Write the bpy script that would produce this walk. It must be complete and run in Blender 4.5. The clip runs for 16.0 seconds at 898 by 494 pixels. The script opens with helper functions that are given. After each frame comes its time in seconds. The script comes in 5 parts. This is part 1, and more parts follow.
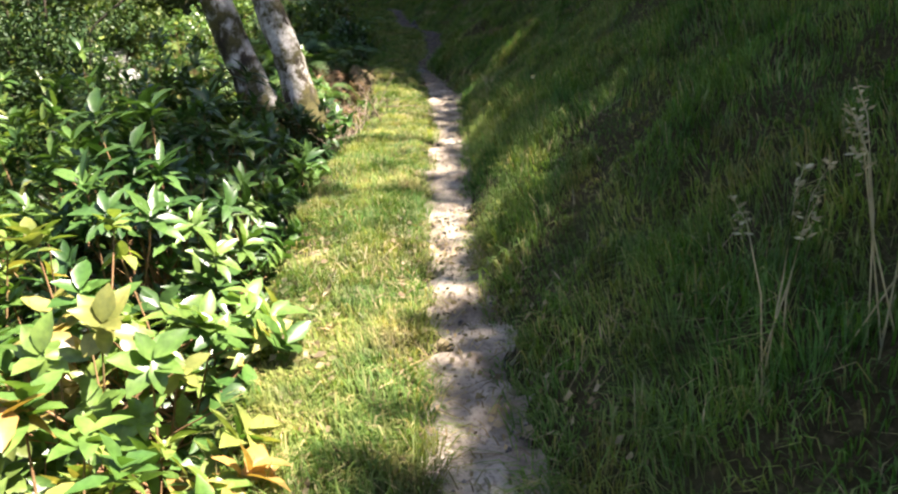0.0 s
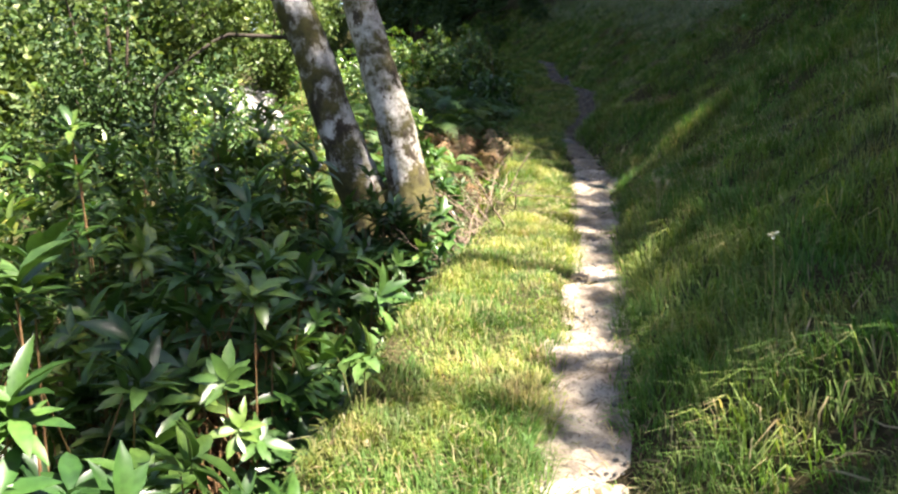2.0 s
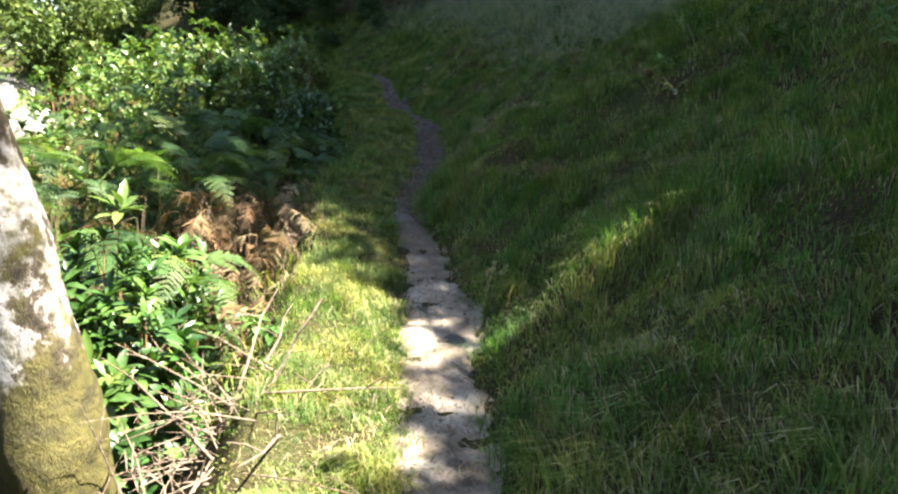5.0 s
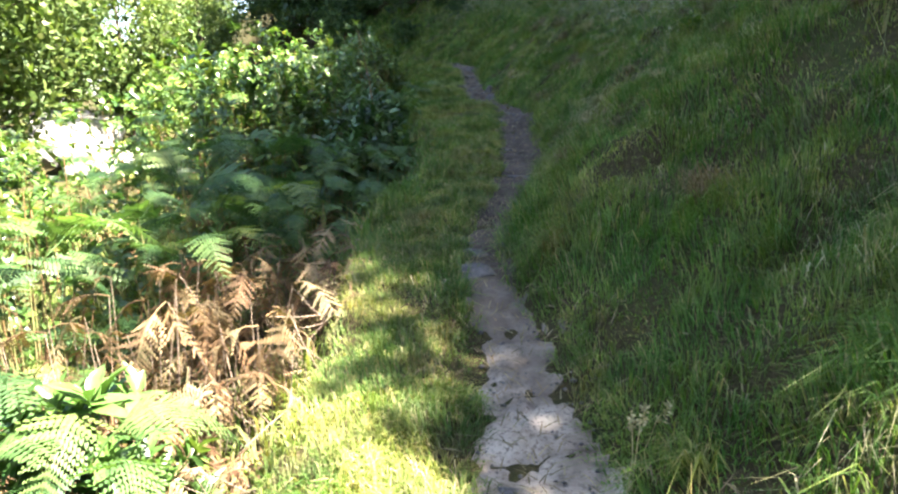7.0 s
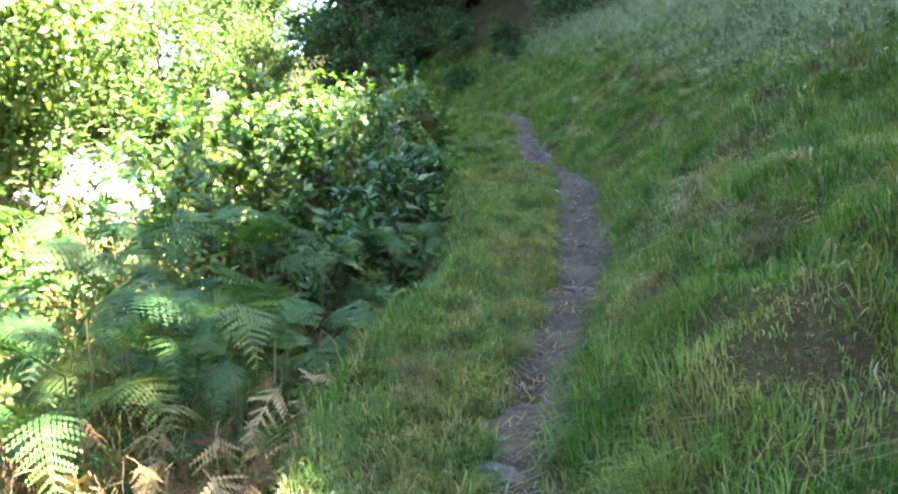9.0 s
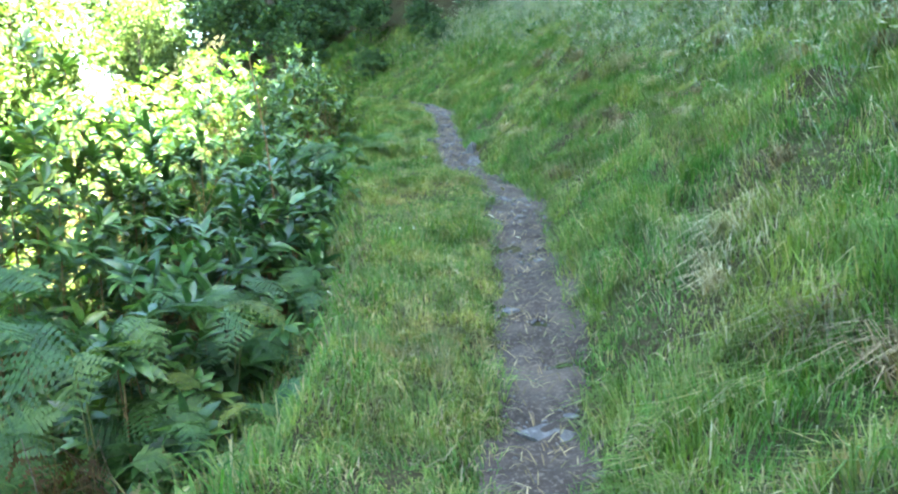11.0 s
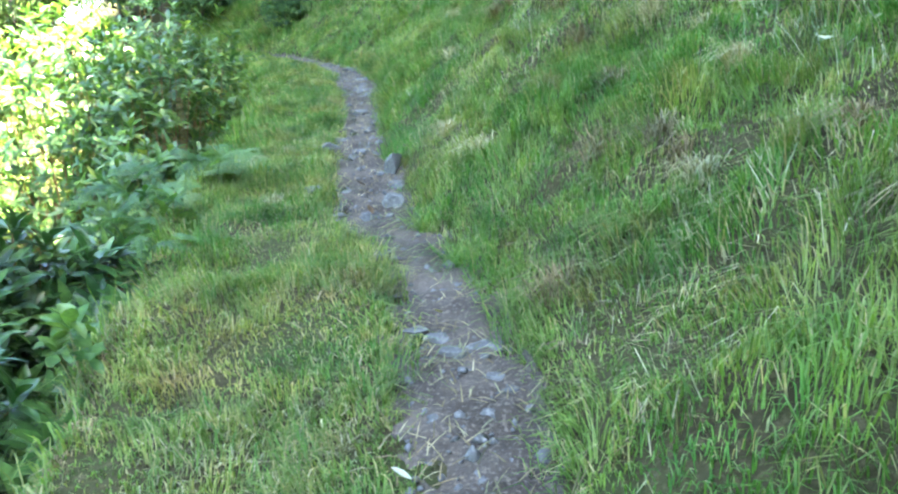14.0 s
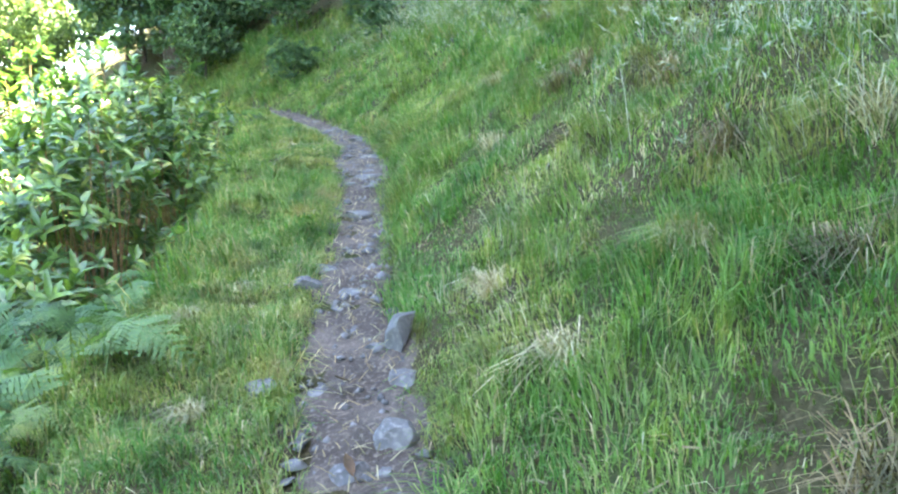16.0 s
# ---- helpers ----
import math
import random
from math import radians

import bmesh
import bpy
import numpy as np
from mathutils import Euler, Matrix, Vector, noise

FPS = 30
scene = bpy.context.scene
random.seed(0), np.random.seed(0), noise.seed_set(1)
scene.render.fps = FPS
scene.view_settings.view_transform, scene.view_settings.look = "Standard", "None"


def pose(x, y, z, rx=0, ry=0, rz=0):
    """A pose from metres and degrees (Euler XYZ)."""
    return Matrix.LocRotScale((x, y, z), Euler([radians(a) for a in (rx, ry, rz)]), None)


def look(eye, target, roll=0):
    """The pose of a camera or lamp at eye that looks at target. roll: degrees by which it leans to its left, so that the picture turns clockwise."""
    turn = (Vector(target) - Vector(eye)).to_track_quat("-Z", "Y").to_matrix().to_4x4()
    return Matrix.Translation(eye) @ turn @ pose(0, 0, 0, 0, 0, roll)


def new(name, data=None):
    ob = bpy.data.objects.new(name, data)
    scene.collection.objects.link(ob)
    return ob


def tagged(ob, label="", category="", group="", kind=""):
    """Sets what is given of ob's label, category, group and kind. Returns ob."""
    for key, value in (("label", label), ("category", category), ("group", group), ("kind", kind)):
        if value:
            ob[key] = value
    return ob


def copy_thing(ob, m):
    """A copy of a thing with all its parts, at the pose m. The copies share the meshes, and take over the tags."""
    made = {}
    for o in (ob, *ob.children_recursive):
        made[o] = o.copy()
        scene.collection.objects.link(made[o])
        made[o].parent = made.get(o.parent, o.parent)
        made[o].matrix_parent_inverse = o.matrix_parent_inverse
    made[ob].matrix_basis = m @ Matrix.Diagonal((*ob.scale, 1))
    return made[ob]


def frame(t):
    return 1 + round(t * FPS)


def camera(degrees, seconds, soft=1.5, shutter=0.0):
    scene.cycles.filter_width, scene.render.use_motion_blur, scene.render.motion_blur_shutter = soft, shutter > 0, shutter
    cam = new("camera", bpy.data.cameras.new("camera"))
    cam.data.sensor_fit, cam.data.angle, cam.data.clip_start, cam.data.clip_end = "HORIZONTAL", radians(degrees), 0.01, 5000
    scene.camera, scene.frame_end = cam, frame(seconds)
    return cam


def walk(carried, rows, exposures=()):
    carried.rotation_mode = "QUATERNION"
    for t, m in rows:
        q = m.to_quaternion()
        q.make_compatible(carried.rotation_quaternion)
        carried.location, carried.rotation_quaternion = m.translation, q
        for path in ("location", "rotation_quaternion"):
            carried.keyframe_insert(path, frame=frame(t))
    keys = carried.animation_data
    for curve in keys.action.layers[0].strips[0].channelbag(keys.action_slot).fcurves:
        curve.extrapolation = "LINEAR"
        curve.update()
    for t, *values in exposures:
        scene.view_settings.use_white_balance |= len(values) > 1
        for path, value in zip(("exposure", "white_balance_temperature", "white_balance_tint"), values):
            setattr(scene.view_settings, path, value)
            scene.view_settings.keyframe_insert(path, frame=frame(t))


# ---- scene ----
cam = camera(62.9, 16.0, soft=2.3)
PATH = [
    (0, (0.026, 0.005, 1.406), (0.218, 1.921, 0.867), -3.5),
    (0.5, (0.095, 0.513, 1.457), (0.171, 2.448, 0.956), -1.2),
    (1, (0.193, 0.973, 1.462), (0.135, 2.91, 0.967), -2.8),
    (1.5, (0.221, 1.494, 1.544), (0.052, 3.434, 1.091), -2.2),
    (2, (0.225, 2.034, 1.611), (0.051, 3.984, 1.201), -1.0),
    (2.5, (0.358, 2.623, 1.657), (0.374, 4.594, 1.314), -0.2),
    (3, (0.311, 3.167, 1.709), (0.206, 5.122, 1.302), -1.3),
    (3.5, (0.36, 3.715, 1.716), (0.295, 5.653, 1.225), -0.4),
    (4, (0.386, 4.204, 1.794), (0.332, 6.155, 1.355), -1.2),
    (4.5, (0.388, 4.796, 1.86), (0.458, 6.737, 1.38), 0.9),
    (4.8, (0.445, 5.2, 1.869), (0.693, 7.116, 1.35), 2.9),
    (5, (0.469, 5.329, 1.959), (0.742, 7.272, 1.572), 3.7),
    (5.2, (0.455, 5.533, 1.929), (0.67, 7.469, 1.479), 3.6),
    (7.3, (0.907, 7.719, 2.003), (0.867, 9.678, 1.601), -4.0),
    (7.5, (0.948, 7.889, 2.05), (0.884, 9.86, 1.717), -3.6),
    (8, (0.935, 8.417, 2.051), (0.824, 10.386, 1.715), -3.2),
    (8.2, (0.945, 8.604, 2.08), (0.809, 10.576, 1.776), -2.8),
    (10.3, (0.924, 10.739, 2.237), (0.772, 12.709, 1.929), 1.1),
    (10.5, (0.89, 10.973, 2.285), (0.75, 12.95, 2.016), 2.4),
    (11, (1.003, 11.495, 2.225), (1.046, 13.466, 1.886), -1.2),
    (11.5, (1.112, 12.098, 2.323), (1.349, 14.057, 2.0), -0.7),
    (12, (1.135, 12.647, 2.455), (1.312, 14.628, 2.243), -2.5),
    (12.5, (1.303, 13.28, 2.468), (1.518, 15.258, 2.265), -2.3),
    (13, (1.281, 13.809, 2.434), (1.511, 15.787, 2.241), -2.1),
    (13.5, (1.405, 14.4, 2.485), (1.665, 16.33, 2.03), -2.3),
    (14, (1.452, 14.896, 2.589), (1.591, 16.827, 2.089), -3.5),
    (14.5, (1.37, 15.481, 2.656), (1.339, 17.445, 2.279), -2.5),
    (15, (1.491, 16.033, 2.678), (1.57, 17.996, 2.304), -1.0),
    (15.5, (1.509, 16.485, 2.735), (1.598, 18.459, 2.427), -2.3),
    (16, (1.536, 16.93, 2.837), (1.636, 18.89, 2.455), -2.1),
]
walk(cam, [(t, look(eye, target, roll)) for t, eye, target, roll in PATH],
     exposures=[(0, 2.65, 6600, 20), (1.5, 2.8, 6600, 18), (3, 3.05, 6650, 18), (4, 3.05, 6650, 17), (5.2, 3.2, 6500, 14), (7.3, 4.18, 6500, 16), (8.2, 4.55, 6450, 14), (10.3, 5.68, 6300, 0), (11.5, 5.9, 6250, 0), (14, 6.12, 6300, 3), (16, 6.18, 6350, 12)])

# ---- light ----
SUN = Vector((0.50, -0.15, 0.85)).normalized()
elevation = math.asin(SUN.z)
azimuth = math.atan2(SUN.x, SUN.y)
world = bpy.data.worlds.new("sky")
scene.world = world
world.use_nodes = True
wn = world.node_tree.nodes
wl = world.node_tree.links
sky = wn.new("ShaderNodeTexSky")
sky.sky_type, sky.sun_disc = "NISHITA", False
sky.sun_elevation, sky.sun_rotation = elevation, azimuth
sky.air_density, sky.dust_density = 1.0, 1.2
wn["Background"].inputs["Strength"].default_value = 0.05
wl.new(sky.outputs["Color"], wn["Background"].inputs["Color"])
sun = new("sun", bpy.data.lights.new("sun", "SUN"))
sun.data.energy, sun.data.angle, sun.data.color = 5.0, radians(0.55), (1.0, 0.94, 0.82)
sun.matrix_world = look(SUN * 60, (0, 0, 0))

# ---- materials ----
def nodes_of(name, rough=0.8, spec=0.3):
    m = bpy.data.materials.new(name)
    m.use_nodes = True
    n, l = m.node_tree.nodes, m.node_tree.links
    b = n["Principled BSDF"]
    b.inputs["Roughness"].default_value = rough
    b.inputs["Specular IOR Level"].default_value = spec
    return m, n, l, b


def ramp_node(n, stops):
    r = n.new("ShaderNodeValToRGB")
    e = r.color_ramp.elements
    while len(e) < len(stops):
        e.new(0.5)
    for k, (at, c) in zip(e, stops):
        k.position, k.color = at, (*c, 1)
    return r


def noise_node(n, l, coord, scale, detail=4.0, rough=0.6):
    t = n.new("ShaderNodeTexNoise")
    t.inputs["Scale"].default_value, t.inputs["Detail"].default_value, t.inputs["Roughness"].default_value = scale, detail, rough
    l.new(coord, t.inputs["Vector"])
    return t.outputs["Fac"]


def mix_node(n, l, fac, a, b, blend="MIX"):
    x = n.new("ShaderNodeMix")
    x.data_type, x.blend_type = "RGBA", blend
    for k, v in ((0, fac), (6, a), (7, b)):
        if isinstance(v, (int, float)):
            x.inputs[k].default_value = v
        elif isinstance(v, tuple):
            x.inputs[k].default_value = (*v, 1)
        else:
            l.new(v, x.inputs[k])
    return x.outputs[2]


def bump_node(n, l, b, height, strength, dist):
    u = n.new("ShaderNodeBump")
    u.inputs["Strength"].default_value, u.inputs["Distance"].default_value = strength, dist
    l.new(height, u.inputs["Height"])
    l.new(u.outputs["Normal"], b.inputs["Normal"])


def mineral(name, stops, fine=(0.35, 0.3, 0.24), scale=1.2, grain=60, relief=0.02, rough=0.9, spec=0.2):
    """Earth, stone or bark: broad patches, grain and relief."""
    m, n, l, b = nodes_of(name, rough, spec)
    co = n.new("ShaderNodeTexCoord").outputs["Object"]
    broad, small = noise_node(n, l, co, scale), noise_node(n, l, co, grain, 3)
    r = ramp_node(n, stops)
    l.new(broad, r.inputs["Fac"])
    spots = ramp_node(n, [(0.5, (0, 0, 0)), (0.68, (1, 1, 1))])
    l.new(small, spots.inputs["Fac"])
    l.new(mix_node(n, l, spots.outputs["Color"], r.outputs["Color"], fine), b.inputs["Base Color"])
    mid = noise_node(n, l, co, grain * 0.35, 5, 0.7)
    bump_node(n, l, b, mid, 0.9, relief)
    return m


def leafy(name, stops, per="object", thin=0.35, rough=0.45, spec=0.5, patch=1.0, tone=(0.7, 0.66, 0.4), tone_share=0.35, rust=0.0):
    """Leaves and blades: a colour for each one, broad patches, light that shines through."""
    m, n, l, b = nodes_of(name, rough, spec)
    if per == "object":
        pick = n.new("ShaderNodeObjectInfo").outputs["Random"]
    else:
        pick = n.new("ShaderNodeNewGeometry").outputs["Random Per Island"]
    r = ramp_node(n, stops)
    l.new(pick, r.inputs["Fac"])
    pos = n.new("ShaderNodeNewGeometry").outputs["Position"]
    broad = noise_node(n, l, pos, patch, 4, 0.65)
    spread = ramp_node(n, [(0.42, (0, 0, 0)), (0.66, (tone_share,) * 3)])
    l.new(broad, spread.inputs["Fac"])
    col = mix_node(n, l, spread.outputs["Color"], r.outputs["Color"], mix_node(n, l, 1.0, r.outputs["Color"], tone, "SCREEN"))
    if rust:
        dead = ramp_node(n, [(0.54, (0, 0, 0)), (0.68, (rust,) * 3)])
        l.new(noise_node(n, l, pos, 2.7, 5, 0.7), dead.inputs["Fac"])
        col = mix_node(n, l, dead.outputs["Color"], col, (0.2, 0.15, 0.07))
    fine = noise_node(n, l, pos, 45, 2)
    shade = ramp_node(n, [(0.3, (0.75, 0.75, 0.75)), (0.7, (1.15, 1.15, 1.1))])
    l.new(fine, shade.inputs["Fac"])
    col = mix_node(n, l, 1.0, col, shade.outputs["Color"], "MULTIPLY")
    clump = ramp_node(n, [(0.36, (0.5, 0.6, 0.55)), (0.5, (0.98, 1.0, 0.95)), (0.64, (1.4, 1.28, 1.22))])
    l.new(noise_node(n, l, pos, 4.5, 4, 0.6), clump.inputs["Fac"])
    col = mix_node(n, l, 1.0, col, clump.outputs["Color"], "MULTIPLY")
    l.new(col, b.inputs["Base Color"])
    tr = n.new("ShaderNodeBsdfTranslucent")
    l.new(mix_node(n, l, 1.0, col, (1.15, 1.25, 0.55), "MULTIPLY"), tr.inputs["Color"])
    mx = n.new("ShaderNodeMixShader")
    mx.inputs[0].default_value = thin
    l.new(b.outputs[0], mx.inputs[1])
    l.new(tr.outputs[0], mx.inputs[2])
    l.new(mx.outputs[0], n["Material Output"].inputs["Surface"])
    return m


M_SOIL = mineral("mossy_soil", [(0.3, (0.026, 0.02, 0.01)), (0.5, (0.04, 0.036, 0.016)), (0.7, (0.034, 0.05, 0.015))], (0.075, 0.062, 0.03), 1.6, 45, 0.03, 0.95, 0.04)


def path_earth():
    """Sandy earth, then darker earth; sun and shade are partly put into the colours."""
    m, n, l, b = nodes_of("path_earth", 0.9, 0.2)
    co = n.new("ShaderNodeTexCoord").outputs["Object"]
    sunny_sand = ramp_node(n, [(0.3, (0.11, 0.085, 0.062)), (0.44, (0.22, 0.182, 0.138)), (0.58, (0.35, 0.3, 0.235)), (0.75, (0.44, 0.39, 0.315))])
    l.new(noise_node(n, l, co, 5.0), sunny_sand.inputs["Fac"])
    shaded_dirt = ramp_node(n, [(0.3, (0.026, 0.019, 0.013)), (0.48, (0.052, 0.039, 0.029)), (0.72, (0.105, 0.082, 0.062))])
    l.new(noise_node(n, l, co, 3.2, 5, 0.65), shaded_dirt.inputs["Fac"])
    sep = n.new("ShaderNodeSeparateXYZ")
    l.new(co, sep.inputs[0])
    # the colours change over where the sun leaves the path
    fade = n.new("ShaderNodeMapRange")
    fade.inputs[1].default_value, fade.inputs[2].default_value = 10.3, 12.0
    wander = n.new("ShaderNodeMath")
    l.new(sep.outputs["Y"], wander.inputs[0]), l.new(noise_node(n, l, co, 2.0, 4, 0.6), wander.inputs[1])
    l.new(wander.outputs[0], fade.inputs[0])
    col = mix_node(n, l, fade.outputs[0], sunny_sand.outputs["Color"], shaded_dirt.outputs["Color"])
    small = noise_node(n, l, co, 60, 3)
    spots = ramp_node(n, [(0.52, (0, 0, 0)), (0.68, (0.8, 0.8, 0.8))])
    l.new(small, spots.inputs["Fac"])
    grit = mix_node(n, l, fade.outputs[0], (0.09, 0.07, 0.05), (0.15, 0.118, 0.09))
    l.new(mix_node(n, l, spots.outputs["Color"], col, grit), b.inputs["Base Color"])
    bump_node(n, l, b, noise_node(n, l, co, 24, 5, 0.7), 0.9, 0.025)
    return m


M_PATH = path_earth()
M_STONE = mineral("slate_stone", [(0.3, (0.04, 0.036, 0.033)), (0.5, (0.072, 0.067, 0.062)), (0.75, (0.13, 0.124, 0.117))], (0.15, 0.138, 0.125), 5, 45, 0.008, 0.75, 0.35)
M_PALE = mineral("pale_rock", [(0.3, (0.16, 0.158, 0.15)), (0.5, (0.26, 0.253, 0.24)), (0.75, (0.36, 0.35, 0.33))], (0.12, 0.12, 0.1), 1.2, 8, 0.08, 0.9)
M_BARK = mineral("brown_bark", [(0.3, (0.03, 0.022, 0.015)), (0.55, (0.06, 0.045, 0.032)), (0.75, (0.055, 0.058, 0.028))], (0.09, 0.07, 0.055), 3, 30, 0.03)
M_TWIG = mineral("dry_twig", [(0.3, (0.09, 0.065, 0.045)), (0.55, (0.16, 0.12, 0.085)), (0.75, (0.23, 0.18, 0.13))], (0.28, 0.22, 0.16), 2, 50, 0.004)
M_STEM = mineral("reddish_stem", [(0.3, (0.15, 0.075, 0.035)), (0.55, (0.22, 0.13, 0.06)), (0.75, (0.14, 0.14, 0.05))], (0.25, 0.16, 0.08), 4, 50, 0.003)
M_DARKTWIG = mineral("dark_branch", [(0.3, (0.025, 0.02, 0.015)), (0.6, (0.05, 0.042, 0.03)), (0.8, (0.06, 0.06, 0.03))], (0.08, 0.07, 0.05), 4, 40, 0.004)


def birch_bark():
    m, n, l, b = nodes_of("birch_bark", 0.7, 0.25)
    co = n.new("ShaderNodeTexCoord").outputs["Object"]
    mp = n.new("ShaderNodeMapping")
    mp.inputs["Scale"].default_value = (2.0, 2.0, 1.5)
    l.new(co, mp.inputs["Vector"])
    scars = noise_node(n, l, mp.outputs["Vector"], 3.0, 6, 0.68)
    r = ramp_node(n, [(0.41, (0.035, 0.027, 0.018)), (0.465, (0.1, 0.08, 0.055)), (0.495, (0.38, 0.36, 0.33)), (0.6, (0.62, 0.6, 0.57)), (0.8, (0.5, 0.47, 0.43))])
    l.new(scars, r.inputs["Fac"])
    moss = noise_node(n, l, co, 2.3, 5, 0.7)
    sep = n.new("ShaderNodeSeparateXYZ")
    l.new(co, sep.inputs[0])
    low = n.new("ShaderNodeMapRange")
    low.inputs[1].default_value, low.inputs[2].default_value, low.inputs[3].default_value, low.inputs[4].default_value = 0.2, 0.75, 0.38, -0.02
    l.new(sep.outputs["Z"], low.inputs[0])
    add = n.new("ShaderNodeMath")
    l.new(moss, add.inputs[0]), l.new(low.outputs[0], add.inputs[1])
    mf = ramp_node(n, [(0.46, (0, 0, 0)), (0.58, (1, 1, 1))])
    l.new(add.outputs[0], mf.inputs["Fac"])
    green = ramp_node(n, [(0.35, (0.04, 0.036, 0.014)), (0.6, (0.1, 0.09, 0.026)), (0.8, (0.07, 0.048, 0.026))])
    l.new(noise_node(n, l, co, 9, 4), green.inputs["Fac"])
    l.new(mix_node(n, l, mf.outputs["Color"], r.outputs["Color"], green.outputs["Color"]), b.inputs["Base Color"])
    bump_node(n, l, b, noise_node(n, l, mp.outputs["Vector"], 7, 6, 0.75), 1.0, 0.035)
    return m


M_BIRCH = birch_bark()
M_VERGE = leafy("short_grass", [(0.0, (0.05, 0.115, 0.02)), (0.4, (0.085, 0.17, 0.034)), (0.7, (0.13, 0.205, 0.05)), (0.88, (0.22, 0.22, 0.085)), (0.96, (0.34, 0.29, 0.16))], "island", 0.4, 0.6, 0.25, 1.9, (0.15, 0.09, 0.03), 0.85, 0.85)
M_BANK = leafy("long_grass", [(0.0, (0.04, 0.11, 0.018)), (0.4, (0.075, 0.175, 0.032)), (0.7, (0.105, 0.21, 0.05)), (0.89, (0.17, 0.225, 0.085)), (0.97, (0.3, 0.26, 0.15))], "island", 0.45, 0.65, 0.2, 1.5, (0.15, 0.1, 0.04), 0.8, 0.75)
M_SEED = leafy("seeding_grass", [(0.0, (0.17, 0.21, 0.14)), (0.5, (0.27, 0.3, 0.23)), (0.85, (0.4, 0.39, 0.31))], "island", 0.3, 0.7, 0.2, 1.0, (0.1, 0.08, 0.04), 0.4)
M_STRAW = leafy("dry_grass", [(0.0, (0.09, 0.068, 0.038)), (0.5, (0.17, 0.135, 0.08)), (0.9, (0.28, 0.235, 0.15))], "island", 0.25, 0.7, 0.2, 2.0, (0.1, 0.06, 0.03), 0.3)
M_HAY = leafy("bleached_grass", [(0.0, (0.2, 0.17, 0.09)), (0.5, (0.31, 0.27, 0.16)), (0.9, (0.44, 0.4, 0.27))], "island", 0.3, 0.7, 0.2, 2.0, (0.06, 0.05, 0.03), 0.3)
M_RHODO = leafy("rhododendron_leaf", [(0.0, (0.022, 0.062, 0.016)), (0.5, (0.04, 0.1, 0.024)), (0.85, (0.07, 0.145, 0.032)), (1.0, (0.12, 0.185, 0.042))], "object", 0.22, 0.36, 0.5, 2.0, (0.05, 0.05, 0.01), 0.4)
M_RHODO_FAR = leafy("shrub_leaf", [(0.0, (0.03, 0.08, 0.02)), (0.5, (0.06, 0.13, 0.03)), (0.85, (0.11, 0.19, 0.04)), (1.0, (0.24, 0.27, 0.06))], "island", 0.28, 0.35, 0.5, 1.2, (0.08, 0.07, 0.01), 0.5)
M_YELLOW = leafy("yellowing_leaf", [(0.0, (0.05, 0.125, 0.026)), (0.45, (0.1, 0.185, 0.04)), (0.75, (0.17, 0.23, 0.055)), (0.92, (0.28, 0.25, 0.07)), (1.0, (0.32, 0.18, 0.06))], "object", 0.32, 0.35, 0.5, 2.0, (0.1, 0.08, 0.02), 0.4)
M_YELLOW_FAR = leafy("yellowing_shrub_leaf", [(0.0, (0.05, 0.125, 0.026)), (0.45, (0.1, 0.185, 0.04)), (0.75, (0.17, 0.23, 0.055)), (0.92, (0.28, 0.25, 0.07)), (1.0, (0.32, 0.18, 0.06))], "island", 0.32, 0.35, 0.5, 2.0, (0.1, 0.08, 0.02), 0.4)
M_FERN = leafy("bracken", [(0.0, (0.035, 0.085, 0.028)), (0.5, (0.058, 0.125, 0.04)), (0.85, (0.095, 0.165, 0.052)), (1.0, (0.17, 0.21, 0.06))], "object", 0.4, 0.55, 0.3, 1.5, (0.06, 0.05, 0.01), 0.4)
M_DEADFERN = leafy("dead_bracken", [(0.0, (0.075, 0.042, 0.024)), (0.5, (0.145, 0.09, 0.05)), (0.8, (0.23, 0.16, 0.09)), (1.0, (0.33, 0.26, 0.16))], "object", 0.25, 0.75, 0.2, 3.0, (0.08, 0.05, 0.02), 0.4)
M_TREE = leafy("tree_leaf", [(0.0, (0.045, 0.085, 0.022)), (0.5, (0.075, 0.125, 0.034)), (0.85, (0.11, 0.165, 0.046)), (1.0, (0.16, 0.19, 0.06))], "island", 0.3, 0.5, 0.3, 0.5, (0.05, 0.04, 0.01), 0.5)
M_DARKTREE = leafy("dark_tree_leaf", [(0.0, (0.02, 0.05, 0.018)), (0.5, (0.035, 0.08, 0.026)), (0.9, (0.06, 0.11, 0.03)), (1.0, (0.12, 0.15, 0.04))], "island", 0.22, 0.5, 0.3, 0.5, (0.03, 0.03, 0.01), 0.4)
M_WEED = leafy("weed_leaf", [(0.0, (0.04, 0.1, 0.022)), (0.5, (0.07, 0.15, 0.035)), (1.0, (0.13, 0.2, 0.05))], "object", 0.3, 0.5, 0.3, 2.0, (0.05, 0.05, 0.02), 0.4)
M_DEADGRASS = leafy("rusty_grass", [(0.0, (0.1, 0.075, 0.04)), (0.5, (0.16, 0.12, 0.065)), (0.9, (0.22, 0.175, 0.1))], "island", 0.25, 0.7, 0.2, 2.0, (0.06, 0.04, 0.02), 0.3)
M_PETAL = leafy("pale_petal", [(0.0, (0.42, 0.4, 0.34)), (1.0, (0.55, 0.53, 0.47))], "object", 0.3, 0.6, 0.3)

